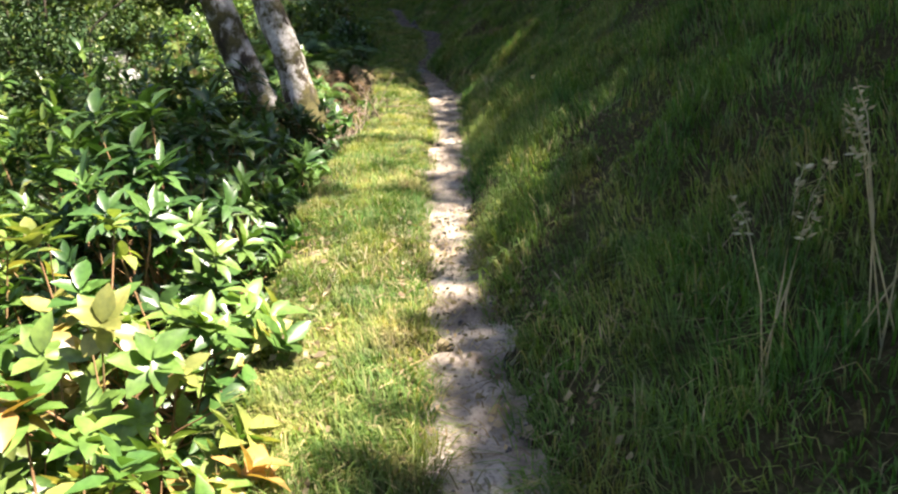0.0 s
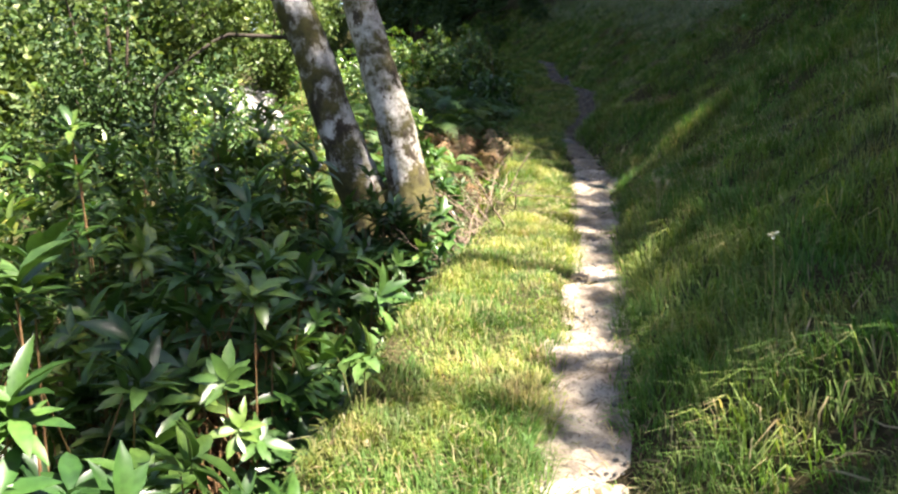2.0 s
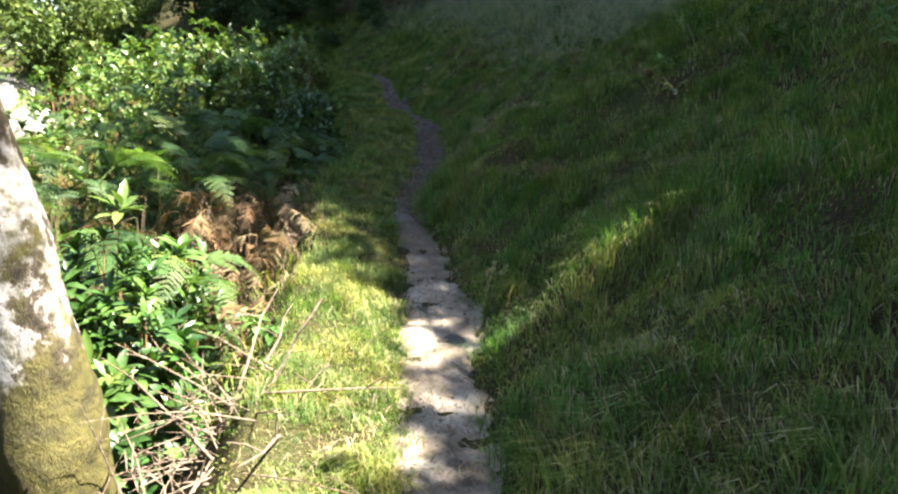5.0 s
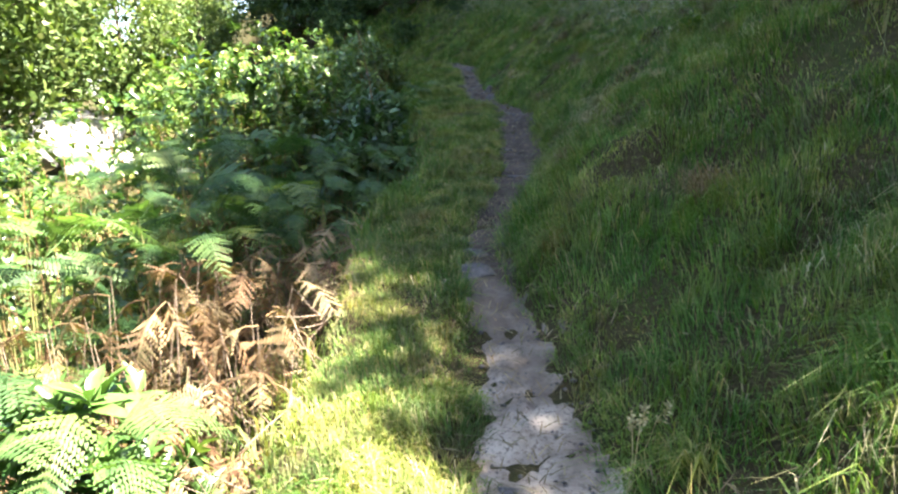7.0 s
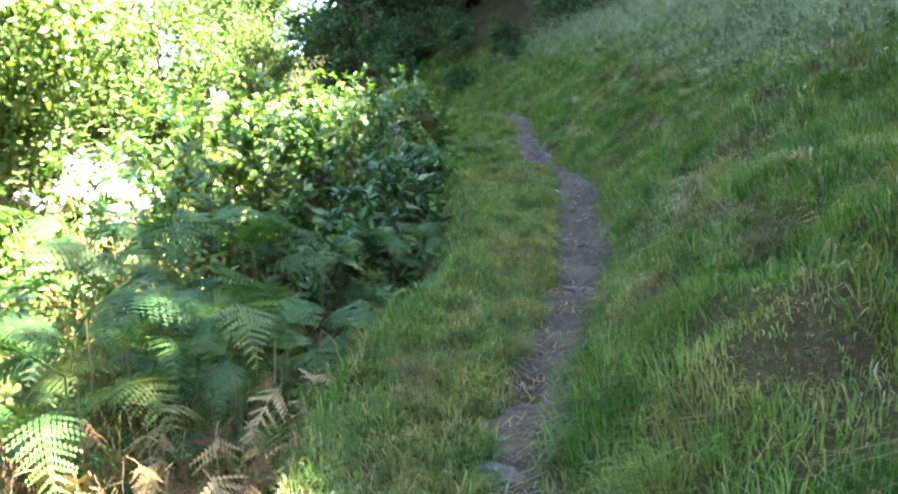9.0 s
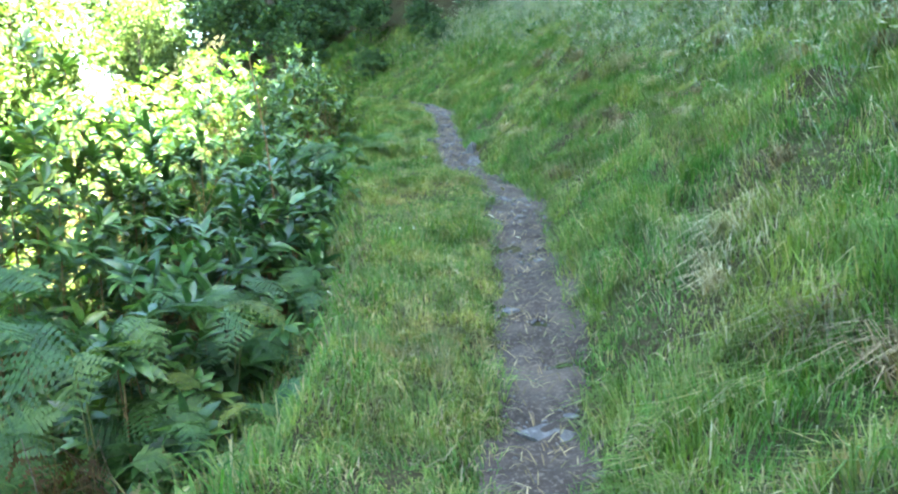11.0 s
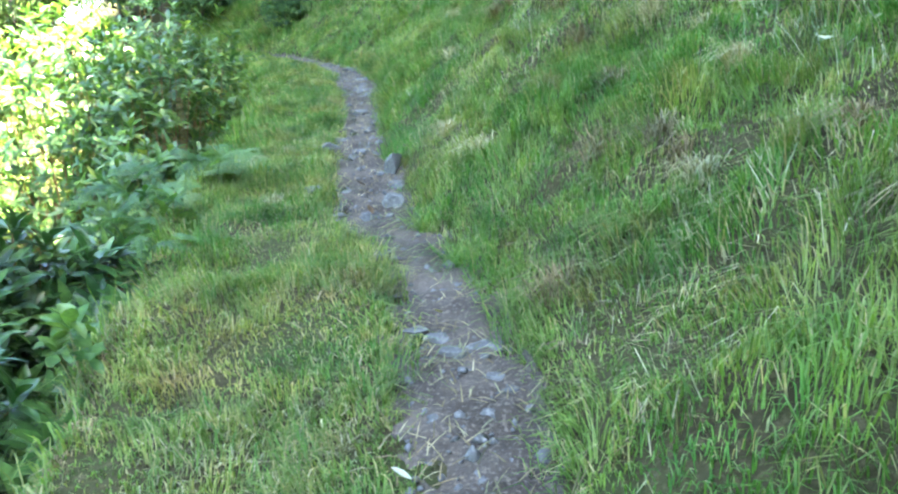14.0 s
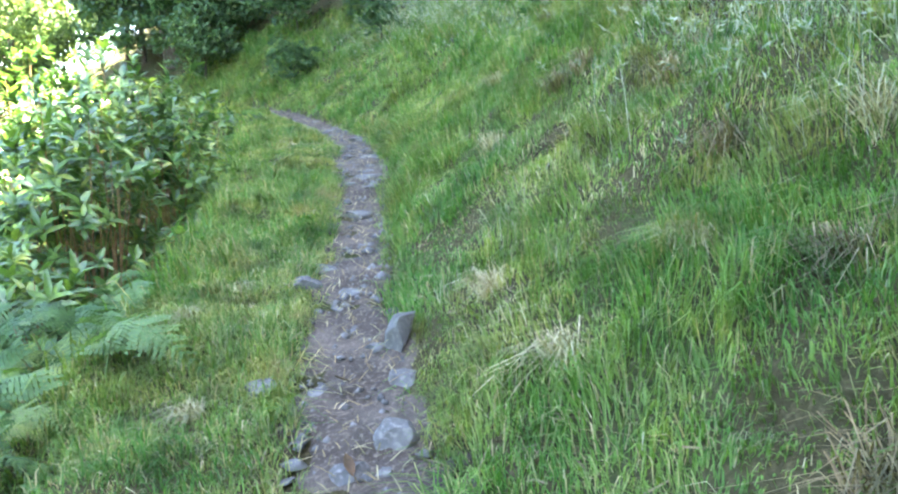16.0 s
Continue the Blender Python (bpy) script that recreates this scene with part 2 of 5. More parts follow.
# ---- mesh helpers ----
def fast(name, co, faces, mat, smooth=False):
    me = bpy.data.meshes.new(name)
    co = np.asarray(co, dtype=np.float32)
    faces = [np.asarray(f, dtype=np.int32) for f in faces if len(f)]
    me.vertices.add(len(co))
    me.vertices.foreach_set("co", co.ravel())
    idx = np.concatenate([f.ravel() for f in faces])
    sizes = np.concatenate([np.full(len(f), f.shape[1], dtype=np.int32) for f in faces])
    me.loops.add(len(idx))
    me.loops.foreach_set("vertex_index", idx)
    me.polygons.add(len(sizes))
    me.polygons.foreach_set("loop_start", np.concatenate([[0], np.cumsum(sizes)[:-1]]).astype(np.int32))
    if smooth:
        me.polygons.foreach_set("use_smooth", np.ones(len(sizes), dtype=bool))
    me.materials.append(mat)
    me.update(calc_edges=True)
    return me


def vnoise(x, y, seed=0):
    """Smooth noise in -1..1 on a unit lattice."""
    xi, yi = np.floor(x), np.floor(y)
    fx, fy = x - xi, y - yi
    fx, fy = fx * fx * (3 - 2 * fx), fy * fy * (3 - 2 * fy)

    def h(a, b):
        v = np.sin(a * 127.1 + b * 311.7 + seed * 74.7) * 43758.5453
        return (v - np.floor(v)) * 2 - 1
    return (h(xi, yi) * (1 - fx) + h(xi + 1, yi) * fx) * (1 - fy) + (h(xi, yi + 1) * (1 - fx) + h(xi + 1, yi + 1) * fx) * fy


def fbm(x, y, seed=0, n=3):
    return sum(vnoise(x * 2 ** k, y * 2 ** k, seed + k) / 2 ** k for k in range(n))


def tube(pts, radii, sides=6, start=0):
    """Vertices and quads of a bent, tapering tube."""
    pts = np.asarray(pts, float)
    tang = np.gradient(pts, axis=0)
    tang /= np.linalg.norm(tang, axis=1)[:, None] + 1e-9
    ref = np.where(np.abs(tang[:, 2:3]) > 0.9, [[1.0, 0, 0]], [[0, 0, 1.0]])
    u = np.cross(tang, ref)
    u /= np.linalg.norm(u, axis=1)[:, None] + 1e-9
    v = np.cross(tang, u)
    a = np.arange(sides) * 2 * np.pi / sides
    ring = np.cos(a)[None, :, None] * u[:, None] + np.sin(a)[None, :, None] * v[:, None]
    co = (pts[:, None] + ring * np.asarray(radii, float)[:, None, None]).reshape(-1, 3)
    i, j = np.meshgrid(np.arange(len(pts) - 1), np.arange(sides), indexing="ij")
    k = (j + 1) % sides
    q = np.stack([i * sides + j, i * sides + k, (i + 1) * sides + k, (i + 1) * sides + j], -1).reshape(-1, 4)
    return co, q + start


def tubes(runs, sides=5):
    co, qs, n = [], [], 0
    for pts, radii in runs:
        c, q = tube(pts, radii, sides, n)
        co.append(c), qs.append(q)
        n += len(c)
    return np.concatenate(co), np.concatenate(qs)


def thing(name, at, label, category, group=""):
    e = new(name)
    e.location = at
    e.empty_display_size = 0.1
    return tagged(e, label, category, group)


def child(name, me, parent, m=None, label=""):
    o = new(name, me)
    o.parent = parent
    if m is not None:
        o.matrix_basis = m
    return tagged(o, label) if label else o


# ---- the hillside ----
ZY = [(-400, -2.0), (-30, -1.6), (-6, -0.4), (0, 0.10), (4, 0.45), (6.3, 0.58), (8.3, 0.655), (10, 0.74), (11.5, 0.98), (13.8, 1.17), (15.3, 1.36), (16.6, 1.5),
      (19.2, 1.73), (20.5, 1.93), (22.7, 2.32), (25.1, 2.49), (28.5, 2.72), (35, 3.2), (48, 3.9), (80, 4.2), (4000, 4.2)]
XY = [(-400, -14), (-30, -2.5), (-6, -0.4), (0, 0.12), (2, 0.28), (4, 0.42), (5, 0.55), (6, 0.71), (7.7, 0.87), (9.2, 1.0), (10.4, 1.08), (11.2, 0.94), (12, 0.97), (13, 1.18),
      (13.9, 1.40), (15, 1.49), (16.5, 1.62), (17.7, 1.64), (18.4, 1.58), (18.9, 1.37), (19.4, 1.27), (20.2, 1.25), (21.5, 1.21), (23, 1.17), (24.5, 1.0), (26.4, 0.48), (28, -0.05), (29.5, -0.7), (31, -1.7), (32.5, -3.1), (34, -4.4), (38, -7.2), (45, -10.5), (80, -28), (4000, -2000)]
WY = [(-400, 0.3), (0, 0.32), (5, 0.28), (7, 0.32), (8.5, 0.4), (10, 0.46), (11.2, 0.27), (13, 0.29), (14, 0.39), (17, 0.4), (18.3, 0.4), (18.9, 0.52), (19.5, 0.5), (20.2, 0.4), (21, 0.36), (24, 0.44), (28, 0.5), (4000, 0.5)]
VY = [(-400, 0.6), (2, 0.55), (3.7, 0.66), (5.1, 0.74), (6.2, 0.75), (7.0, 0.6), (8.3, 0.6), (10, 0.64), (11.5, 0.58), (13.0, 0.75), (14, 0.66), (16.2, 0.8), (17.4, 1.1), (18.2, 1.1), (19.5, 0.85), (21.5, 0.68), (23, 0.8), (25, 0.9), (28, 0.5), (4000, 0.6)]


def along(table, y):
    a = np.array(table, dtype=float)
    y = np.asarray(y, float)
    return sum(np.interp(y + k, a[:, 0], a[:, 1]) for k in (-0.35, 0, 0.35)) / 3


def ground_z(x, y):
    x, y = np.asarray(x, float), np.asarray(y, float)
    c, w, v, z = along(XY, y), along(WY, y) / 2, along(VY, y), along(ZY, y)
    turn = np.sqrt(1 + (along(XY, y + 0.4) - along(XY, y - 0.4)) ** 2 / 0.64)
    d = x - c
    right = np.maximum(d - w, 0) / turn
    near = np.minimum(right, 8.5)
    up = 0.07 * np.clip(right / 0.12, 0, 1) + 0.70 * near + 0.25 * np.clip(right - 8.5, 0, 20) + 0.02 * np.clip(right - 28.5, 0, 400)
    left = np.maximum(-d - w, 0)
    over = np.maximum(left - v, 0)
    bank = 0.05 * np.clip(left / 0.12, 0, 1) - 1.9 * (1 - np.exp(-over / 1.15)) - 0.02 * np.clip(over - 4, 0, 200)
    off = np.clip((np.abs(d) - w) / 0.4, 0, 1)
    rough = 0.035 * fbm(x * 1.7, y * 1.7, 3) * (0.25 + off) + 0.10 * fbm(x * 0.45, y * 0.45, 9) * off * np.clip((np.abs(d) - 0.8) / 1.5, 0, 1)
    tussock = (0.07 * fbm(x * 2.6, y * 2.6, 15) + 0.03 * fbm(x * 5.5, y * 5.5, 25)) * np.clip(right / 0.5, 0, 1)
    hummock = 0.03 * fbm(x * 2.4, y * 2.4, 17) * np.clip(left / 0.3, 0, 1) * np.clip((y - 12) / 2, 0.3, 1)
    return z + up + bank + rough + tussock + hummock


def spread(lo, hi, step, far, grow):
    a = list(np.arange(lo, hi + 1e-6, step))
    s = step
    left, right = [lo], [hi]
    while left[-1] > -far or right[-1] < far:
        s *= grow
        left.append(left[-1] - s), right.append(right[-1] + s)
    return np.array(left[:0:-1] + a + right[1:])


gx, gy = spread(-6, 10, 0.13, 3000, 1.18), spread(-4, 34, 0.085, 3000, 1.18)
gx = np.sort(np.concatenate([gx[(gx < -0.9) | (gx > 4.75)], np.arange(-0.85, 4.7, 0.06)]))
GX, GY = np.meshgrid(gx, gy)
gi, gj = np.meshgrid(np.arange(len(gy) - 1), np.arange(len(gx) - 1), indexing="ij")
nx = len(gx)
quads = np.stack([gi * nx + gj, gi * nx + gj + 1, (gi + 1) * nx + gj + 1, (gi + 1) * nx + gj], -1).reshape(-1, 4)
ground = new("ground", fast("ground", np.stack([GX, GY, ground_z(GX, GY)], -1).reshape(-1, 3), [quads], M_SOIL, True))
tagged(ground, "steep grassy hillside of dark leafy soil", "ground", "", "structure")

# the trodden path, a strip of earth set into the hillside
py = np.arange(-5, 31, 0.05)
pu = np.linspace(-1, 1, 15)
PU, PY = np.meshgrid(pu, py)
edge = 1.12 + 0.24 * fbm(PY * 1.5 + np.sign(PU) * 40, PY * 0.3, 21, 2)
PX = along(XY, PY) + PU * (along(WY, PY) / 2 + 0.03) * edge
PZ = ground_z(PX, PY) + 0.02 + 0.02 * fbm(PX * 6, PY * 6, 31) + 0.014 * fbm(PX * 19, PY * 19, 37) - 0.045 * np.abs(PU) ** 4
pi_, pj_ = np.meshgrid(np.arange(len(py) - 1), np.arange(14), indexing="ij")
pq = np.stack([pi_ * 15 + pj_, pi_ * 15 + pj_ + 1, (pi_ + 1) * 15 + pj_ + 1, (pi_ + 1) * 15 + pj_], -1).reshape(-1, 4)
strip = new("footpath", fast("footpath", np.stack([PX, PY, PZ], -1).reshape(-1, 3), [pq], M_PATH, True))
tagged(strip, "narrow footpath of sandy earth, coloured pale in the sun, dark and stony in the shade", "footpath", "", "structure")


# ---- grass ----
def blades(x, y, h, lean, width, drift, rng, sink=0.01, combed=True):
    """Bent blades with two joints; drift: the way they all hang."""
    n = len(x)
    base = np.stack([x, y, ground_z(x, y) - sink], -1)
    a = 5.0 * fbm(x * 3.3, y * 3.3, 61, 2) + rng.normal(0, 1.2, n) if combed else rng.uniform(0, 2 * np.pi, n)
    out = np.stack([np.cos(a), np.sin(a), np.zeros(n)], -1) * lean[:, None] + drift * lean[:, None]
    b = a + rng.uniform(0.8, 2.3, n)
    side = np.stack([np.cos(b), np.sin(b), np.zeros(n)], -1) * width[:, None]
    up = np.array([0, 0, 1.0]) * h[:, None]
    mid = base + up * 0.62 + out * h[:, None] * 0.32
    tip = base + up * (1.0 - 0.5 * np.minimum(lean, 1.6))[:, None] + out * h[:, None]
    co = np.stack([base - side, base + side, mid + side * 0.8, mid - side * 0.8, tip], 1).reshape(-1, 3)
    k = np.arange(n)[:, None] * 5
    return co, k + np.array([[0, 1, 2, 3]]), k + np.array([[3, 2, 4]])


def grass(name, n, y0, y1, d0, d1, hs, mat, label, width=0.0028, drift=(0, 0, 0), lean=(0.2, 1.0), seed=1, side=1, patchy=0.0):
    rng = np.random.default_rng(seed)
    y = rng.uniform(y0, y1, n)
    u = rng.uniform(0, 1, n)
    d = d0 + (d1 - d0) * u
    w = along(WY, y) / 2
    if side > 0:
        x = along(XY, y) + w + d
    else:
        x = along(XY, y) - w - d * along(VY, y)
    keep = fbm(x * 1.3, y * 1.3, 50 + seed) > (patchy - 1.2 if patchy else -9)
    edge_thin = rng.uniform(0, 1, n) < 0.3 + np.maximum(d, 0) / 0.08
    keep &= edge_thin
    if side < 0 and d1 < 1.6:
        keep &= rng.uniform(0, 1, n) > np.clip((d - 0.8) / 0.5, 0, 0.95)
    x, y, n = x[keep], y[keep], int(keep.sum())
    tall = np.clip(1 + 0.4 * fbm(x * 0.9, y * 0.9, 70 + seed) + 0.7 * fbm(x * 3.4, y * 3.4, 80, 2), 0.32, 1.7)
    h = rng.uniform(hs[0], hs[1], n) * tall
    co, q, t = blades(x, y, h, rng.uniform(lean[0], lean[1], n), width * rng.uniform(0.6, 1.3, n), np.array(drift), rng)
    ob = new(name, fast(name, co, [q, t], mat))
    return tagged(ob, label, "grass", "", "stuff")


V_LABEL, B_LABEL = "short green and straw-coloured grass beside the path", "long tangled green grass hanging down the steep bank"
grass("verge_grass", 150000, -1, 18, -0.06, 1.3, (0.025, 0.085), M_VERGE, V_LABEL, 0.0025, (-0.15, 0, 0), (0.2, 1.2), 1, -1)
grass("verge_grass", 75000, 18, 24.5, -0.06, 1.2, (0.022, 0.075), M_VERGE, V_LABEL, 0.0024, (-0.15, 0, 0), (0.2, 1.2), 2, -1)
grass("verge_grass", 32000, 24.5, 34, -0.03, 1.2, (0.04, 0.12), M_VERGE, V_LABEL, 0.004, (-0.15, 0, 0), (0.2, 1.1), 12, -1)
grass("bank_grass", 180000, 0, 18, -0.06, 2.2, (0.045, 0.14), M_BANK, B_LABEL, 0.0025, (-0.25, 0, -0.05), (0.2, 1.15), 3)
grass("bank_grass", 95000, 18, 24.5, -0.06, 2.5, (0.04, 0.135), M_BANK, B_LABEL, 0.0026, (-0.25, 0, -0.05), (0.2, 1.2), 13)
grass("bank_grass", 50000, 24.5, 34, -0.03, 3.0, (0.08, 0.24), M_BANK, B_LABEL, 0.005, (-0.3, 0, -0.05), (0.2, 1.2), 5)
grass("bank_grass", 60000, 0, 13, 2.2, 5.5, (0.1, 0.28), M_BANK, B_LABEL, 0.0036, (-0.3, 0, -0.05), (0.2, 1.4), 4)
grass("bank_grass", 95000, 13, 24.5, 2.2, 5.0, (0.05, 0.15), M_BANK, B_LABEL, 0.0028, (-0.3, 0, -0.05), (0.2, 1.3), 14)
grass("bank_grass", 45000, 5, 28, 3.2, 10, (0.2, 0.45), M_BANK, B_LABEL, 0.009, (-0.35, 0, -0.1), (0.3, 1.2), 6)
grass("dry_grass", 60000, 6.5, 30, 0.15, 4.2, (0.045, 0.125), M_HAY, "pale dry grass in patches on the bank", 0.0022, (-0.5, 0, -0.2), (0.4, 1.3), 7, 1, 1.05)
grass("dry_grass", 9000, 2, 30, 0.05, 1.05, (0.03, 0.09), M_HAY, "pale dry grass blades among the verge grass", 0.002, (-0.2, 0, 0), (0.6, 1.8), 17, -1, 1.0)
grass("dry_grass", 9000, 12, 24, 0.1, 3.2, (0.07, 0.15), M_HAY, "long bleached stalks hanging through the bank grass", 0.0017, (-0.5, 0, -0.15), (0.4, 1.2), 27, 1, 0.7)
grass("dry_grass", 12000, 13, 25, 0.1, 1.0, (0.02, 0.06), M_HAY, "pale worn patches of dry grass on the verge", 0.0022, (-0.1, 0, -0.1), (0.8, 2.0), 28, -1, 1.15)
grass("tall_grass", 30000, 12, 25, 0.05, 3.0, (0.07, 0.14), M_BANK, "taller fresh green tufts among the bank grass", 0.0028, (-0.3, 0, -0.05), (0.3, 1.3), 29, 1, 1.15)
grass("tall_grass", 9000, 13, 26, 0.05, 1.0, (0.07, 0.13), M_BANK, "darker green tufts in the verge grass", 0.0027, (-0.1, 0, 0), (0.3, 1.2), 30, -1, 1.25)
grass("rusty_grass", 9000, 14.5, 20.5, 0.92, 1.6, (0.03, 0.09), M_DEADGRASS, "rust-brown dead grass where the verge drops away", 0.0028, (-0.3, 0, -0.2), (0.4, 1.4), 43, -1, 0.7)
grass("slope_grass", 34000, 12, 27, 1.0, 3.2, (0.08, 0.24), M_BANK, "rough green grass on the slope below the path", 0.004, (-0.1, 0, 0), (0.3, 1.3), 18, -1)
grass("slope_grass", 40000, 9, 45, 1.3, 9.0, (0.12, 0.35), M_VERGE, "rough sunlit grass on the slope below the path", 0.008, (0, 0, 0), (0.3, 1.2), 8, -1)


def seed_heads(name, n, y0, y1, d0, d1, hs, seed, label):
    """Tall thin stalks with feathery heads."""
    rng = np.random.default_rng(seed)
    y = rng.uniform(y0, y1, n)
    d = rng.uniform(d0, d1, n)
    x = along(XY, y) + along(WY, y) / 2 + d
    keep = (fbm(x * 0.8, y * 0.8, 90) > -0.3) & (rng.uniform(0, 1, n) < ((d - d0) / 2.2) ** 1.5)
    x, y = x[keep], y[keep]
    n = len(x)
    h = rng.uniform(hs[0], hs[1], n)
    lean = rng.uniform(0.3, 1.1, n)
    a = rng.uniform(0, 6.283, n)
    out = np.stack([np.cos(a) - 0.5, np.sin(a) * 0.7], -1) * (lean * h)[:, None]
    z = ground_z(x, y)
    foot = np.stack([x, y, z - 0.01], -1)
    top = np.stack([x + out[:, 0], y + out[:, 1], z + h * 0.9], -1)
    mid = (foot + top) / 2 + np.array([0, 0, 1.0]) * (h * 0.08)[:, None]
    side = np.stack([np.cos(a + 1.5), np.sin(a + 1.5), 0 * a], -1) * 0.0011
    co = np.stack([foot - side, foot + side, mid + side, mid - side, top], 1).reshape(-1, 3)
    k = np.arange(n)[:, None] * 5
    quads_, tris_ = [k + np.array([[0, 1, 2, 3]])], [k + np.array([[3, 2, 4]])]
    verts, base = [co], n * 5
    for j in range(9):
        p = top + (top - mid) * rng.uniform(-0.35, 0.1, n)[:, None]
        d = rng.normal(size=(n, 3)) * 0.014 + (top - mid) * 0.08
        w = rng.normal(size=(n, 3)) * 0.0042
        verts.append(np.stack([p, p + d * 0.6 + w, p + d * 1.3], 1).reshape(-1, 3))
        tris_.append(np.arange(n)[:, None] * 3 + np.array([[0, 1, 2]]) + base)
        base += n * 3
    ob = new(name, fast(name, np.concatenate(verts), quads_ + tris_, M_SEED))
    return tagged(ob, label, "grass", "", "stuff")


grass("path_edge_grass", 26000, 0.5, 27, -0.07, 0.08, (0.03, 0.11), M_VERGE, "grass blades hanging over the path's edge", 0.0024, (0.3, 0, 0), (0.4, 1.4), 19, -1)
grass("path_edge_grass", 24000, 0.5, 27, -0.06, 0.09, (0.03, 0.11), M_BANK, "grass blades hanging over the path's edge", 0.0024, (-0.4, 0, 0), (0.4, 1.4), 20)
grass("edge_grass", 12000, 12.5, 30, 0.65, 1.2, (0.06, 0.15), M_BANK, "longer green grass where the verge drops away", 0.0035, (-0.2, 0, -0.1), (0.2, 1.1), 9, -1)
seed_heads("seeding_grass", 42000, 14, 31, 0.7, 5.2, (0.16, 0.46), 33, "tall pale seeding grass stalks on the upper bank")
seed_heads("seeding_grass", 260, 3.5, 11, 0.5, 4.5, (0.25, 0.5), 34, "scattered pale grass stalks on the shaded bank")


# ---- stones on the path ----
def stone_mesh(name, size, seed, mat, flat=0.5, sub=3):
    """A worn, angular stone: a cut block with blunted edges."""
    rng = random.Random(seed)
    bm = bmesh.new()
    bmesh.ops.create_icosphere(bm, subdivisions=sub, radius=1)
    planes = [(Vector((rng.uniform(-1, 1), rng.uniform(-1, 1), rng.uniform(-0.6, 1))).normalized(), rng.uniform(0.42, 0.72)) for _ in range(9)]
    planes.append((Vector((0, 0, 1)), flat))
    off = Vector((seed * 3.1, 0, 0))
    for v in bm.verts:
        for nrm, dist in planes:
            over = v.co.dot(nrm) - dist
            if over > 0:
                v.co -= nrm * over
        v.co *= 1 + 0.035 * noise.noise(v.co * 2.5 + off)
        v.co = Vector((v.co.x * size[0], v.co.y * size[1], v.co.z * size[2]))
    me = bpy.data.meshes.new(name)
    bm.to_mesh(me)
    bm.free()
    me.materials.append(mat)
    return me


def stone(x, y, size, seed, rz, label, tilt=0, up=0.0, mat=None, name="stone", group="stones on the path"):
    o = new(name, stone_mesh(name, size, seed, mat or M_STONE))
    z = float(ground_z(x, y)) + 0.012 + up
    o.matrix_basis = pose(x, y, z, tilt, 0, rz)
    return tagged(o, label, "stone", group)


stone(0.91, 11.36, (0.15, 0.10, 0.07), 3, 8, "flat grey slab forming a low step in the path", 4, 0.02)
stone(0.90, 11.68, (0.13, 0.07, 0.08), 4, -6, "dark grey slab forming a low step in the path", 0, 0.0)
stone(1.06, 11.82, (0.07, 0.05, 0.06), 14, 30, "small dark stone bedded in the path")
stone(1.38, 13.80, (0.12, 0.09, 0.03), 5, 12, "flat bluish slab bedded in the trodden path")
stone(1.45, 19.18, (0.11, 0.075, 0.085), 6, 40, "angular grey stone with a dark side", 12, 0.04)
stone(1.30, 19.02, (0.09, 0.07, 0.06), 7, 20, "small pale grey stone beside another", 8)
stone(1.47, 19.92, (0.09, 0.16, 0.14), 8, -12, "upright grey slab at the path's edge", -10, 0.05)
stone(1.50, 19.62, (0.08, 0.10, 0.06), 15, 10, "pale worn stone at the foot of a slab")
stone(0.99, 20.52, (0.10, 0.07, 0.07), 9, 15, "grey stone half sunk at the path's edge")
stone(1.08, 20.75, (0.11, 0.06, 0.06), 10, -20, "grey stone half sunk at the path's edge")
stone(0.93, 19.55, (0.08, 0.06, 0.04), 16, 5, "small stone sunk in worn earth")
stone(1.72, 17.1, (0.06, 0.05, 0.035), 11, 0, "small dark stone bedded in the path")
stone(1.64, 17.9, (0.10, 0.06, 0.04), 12, 25, "flat pale stone bedded in the path")
stone(1.02, 24.9, (0.16, 0.10, 0.07), 13, 10, "pale stone lying across the path")
stone(1.2, 23.6, (0.15, 0.08, 0.06), 17, -8, "flat stone forming a step in the path")
stone(1.2, 22.6, (0.14, 0.07, 0.05), 18, 6, "flat stone forming a step in the path")
stone(1.18, 21.7, (0.12, 0.07, 0.05), 19, -14, "flat stone forming a step in the path")
stone(0.62, 25.9, (0.15, 0.09, 0.06), 20, 30, "pale stone lying across the path")
stone(1.05, 9.05, (0.11, 0.08, 0.07), 22, 30, "pale angular stone bedded in the sunlit path")
stone(0.96, 9.5, (0.10, 0.07, 0.05), 23, -15, "pale angular stone bedded in the sunlit path")

bed = random.Random(77)
for i in range(46):
    y = bed.uniform(18.3, 27.5) if i < 36 else bed.uniform(12.5, 18)
    x = float(along(XY, y)) + bed.uniform(-0.5, 0.42) * float(along(WY, y))
    r_ = bed.uniform(0.025, 0.07)
    stone(x, y, (r_ * bed.uniform(1, 1.5), r_, r_ * bed.uniform(0.35, 0.7)), 100 + i, bed.uniform(-25, 25), "small grey stone bedded in the trodden earth", bed.uniform(-6, 6), 0.004)

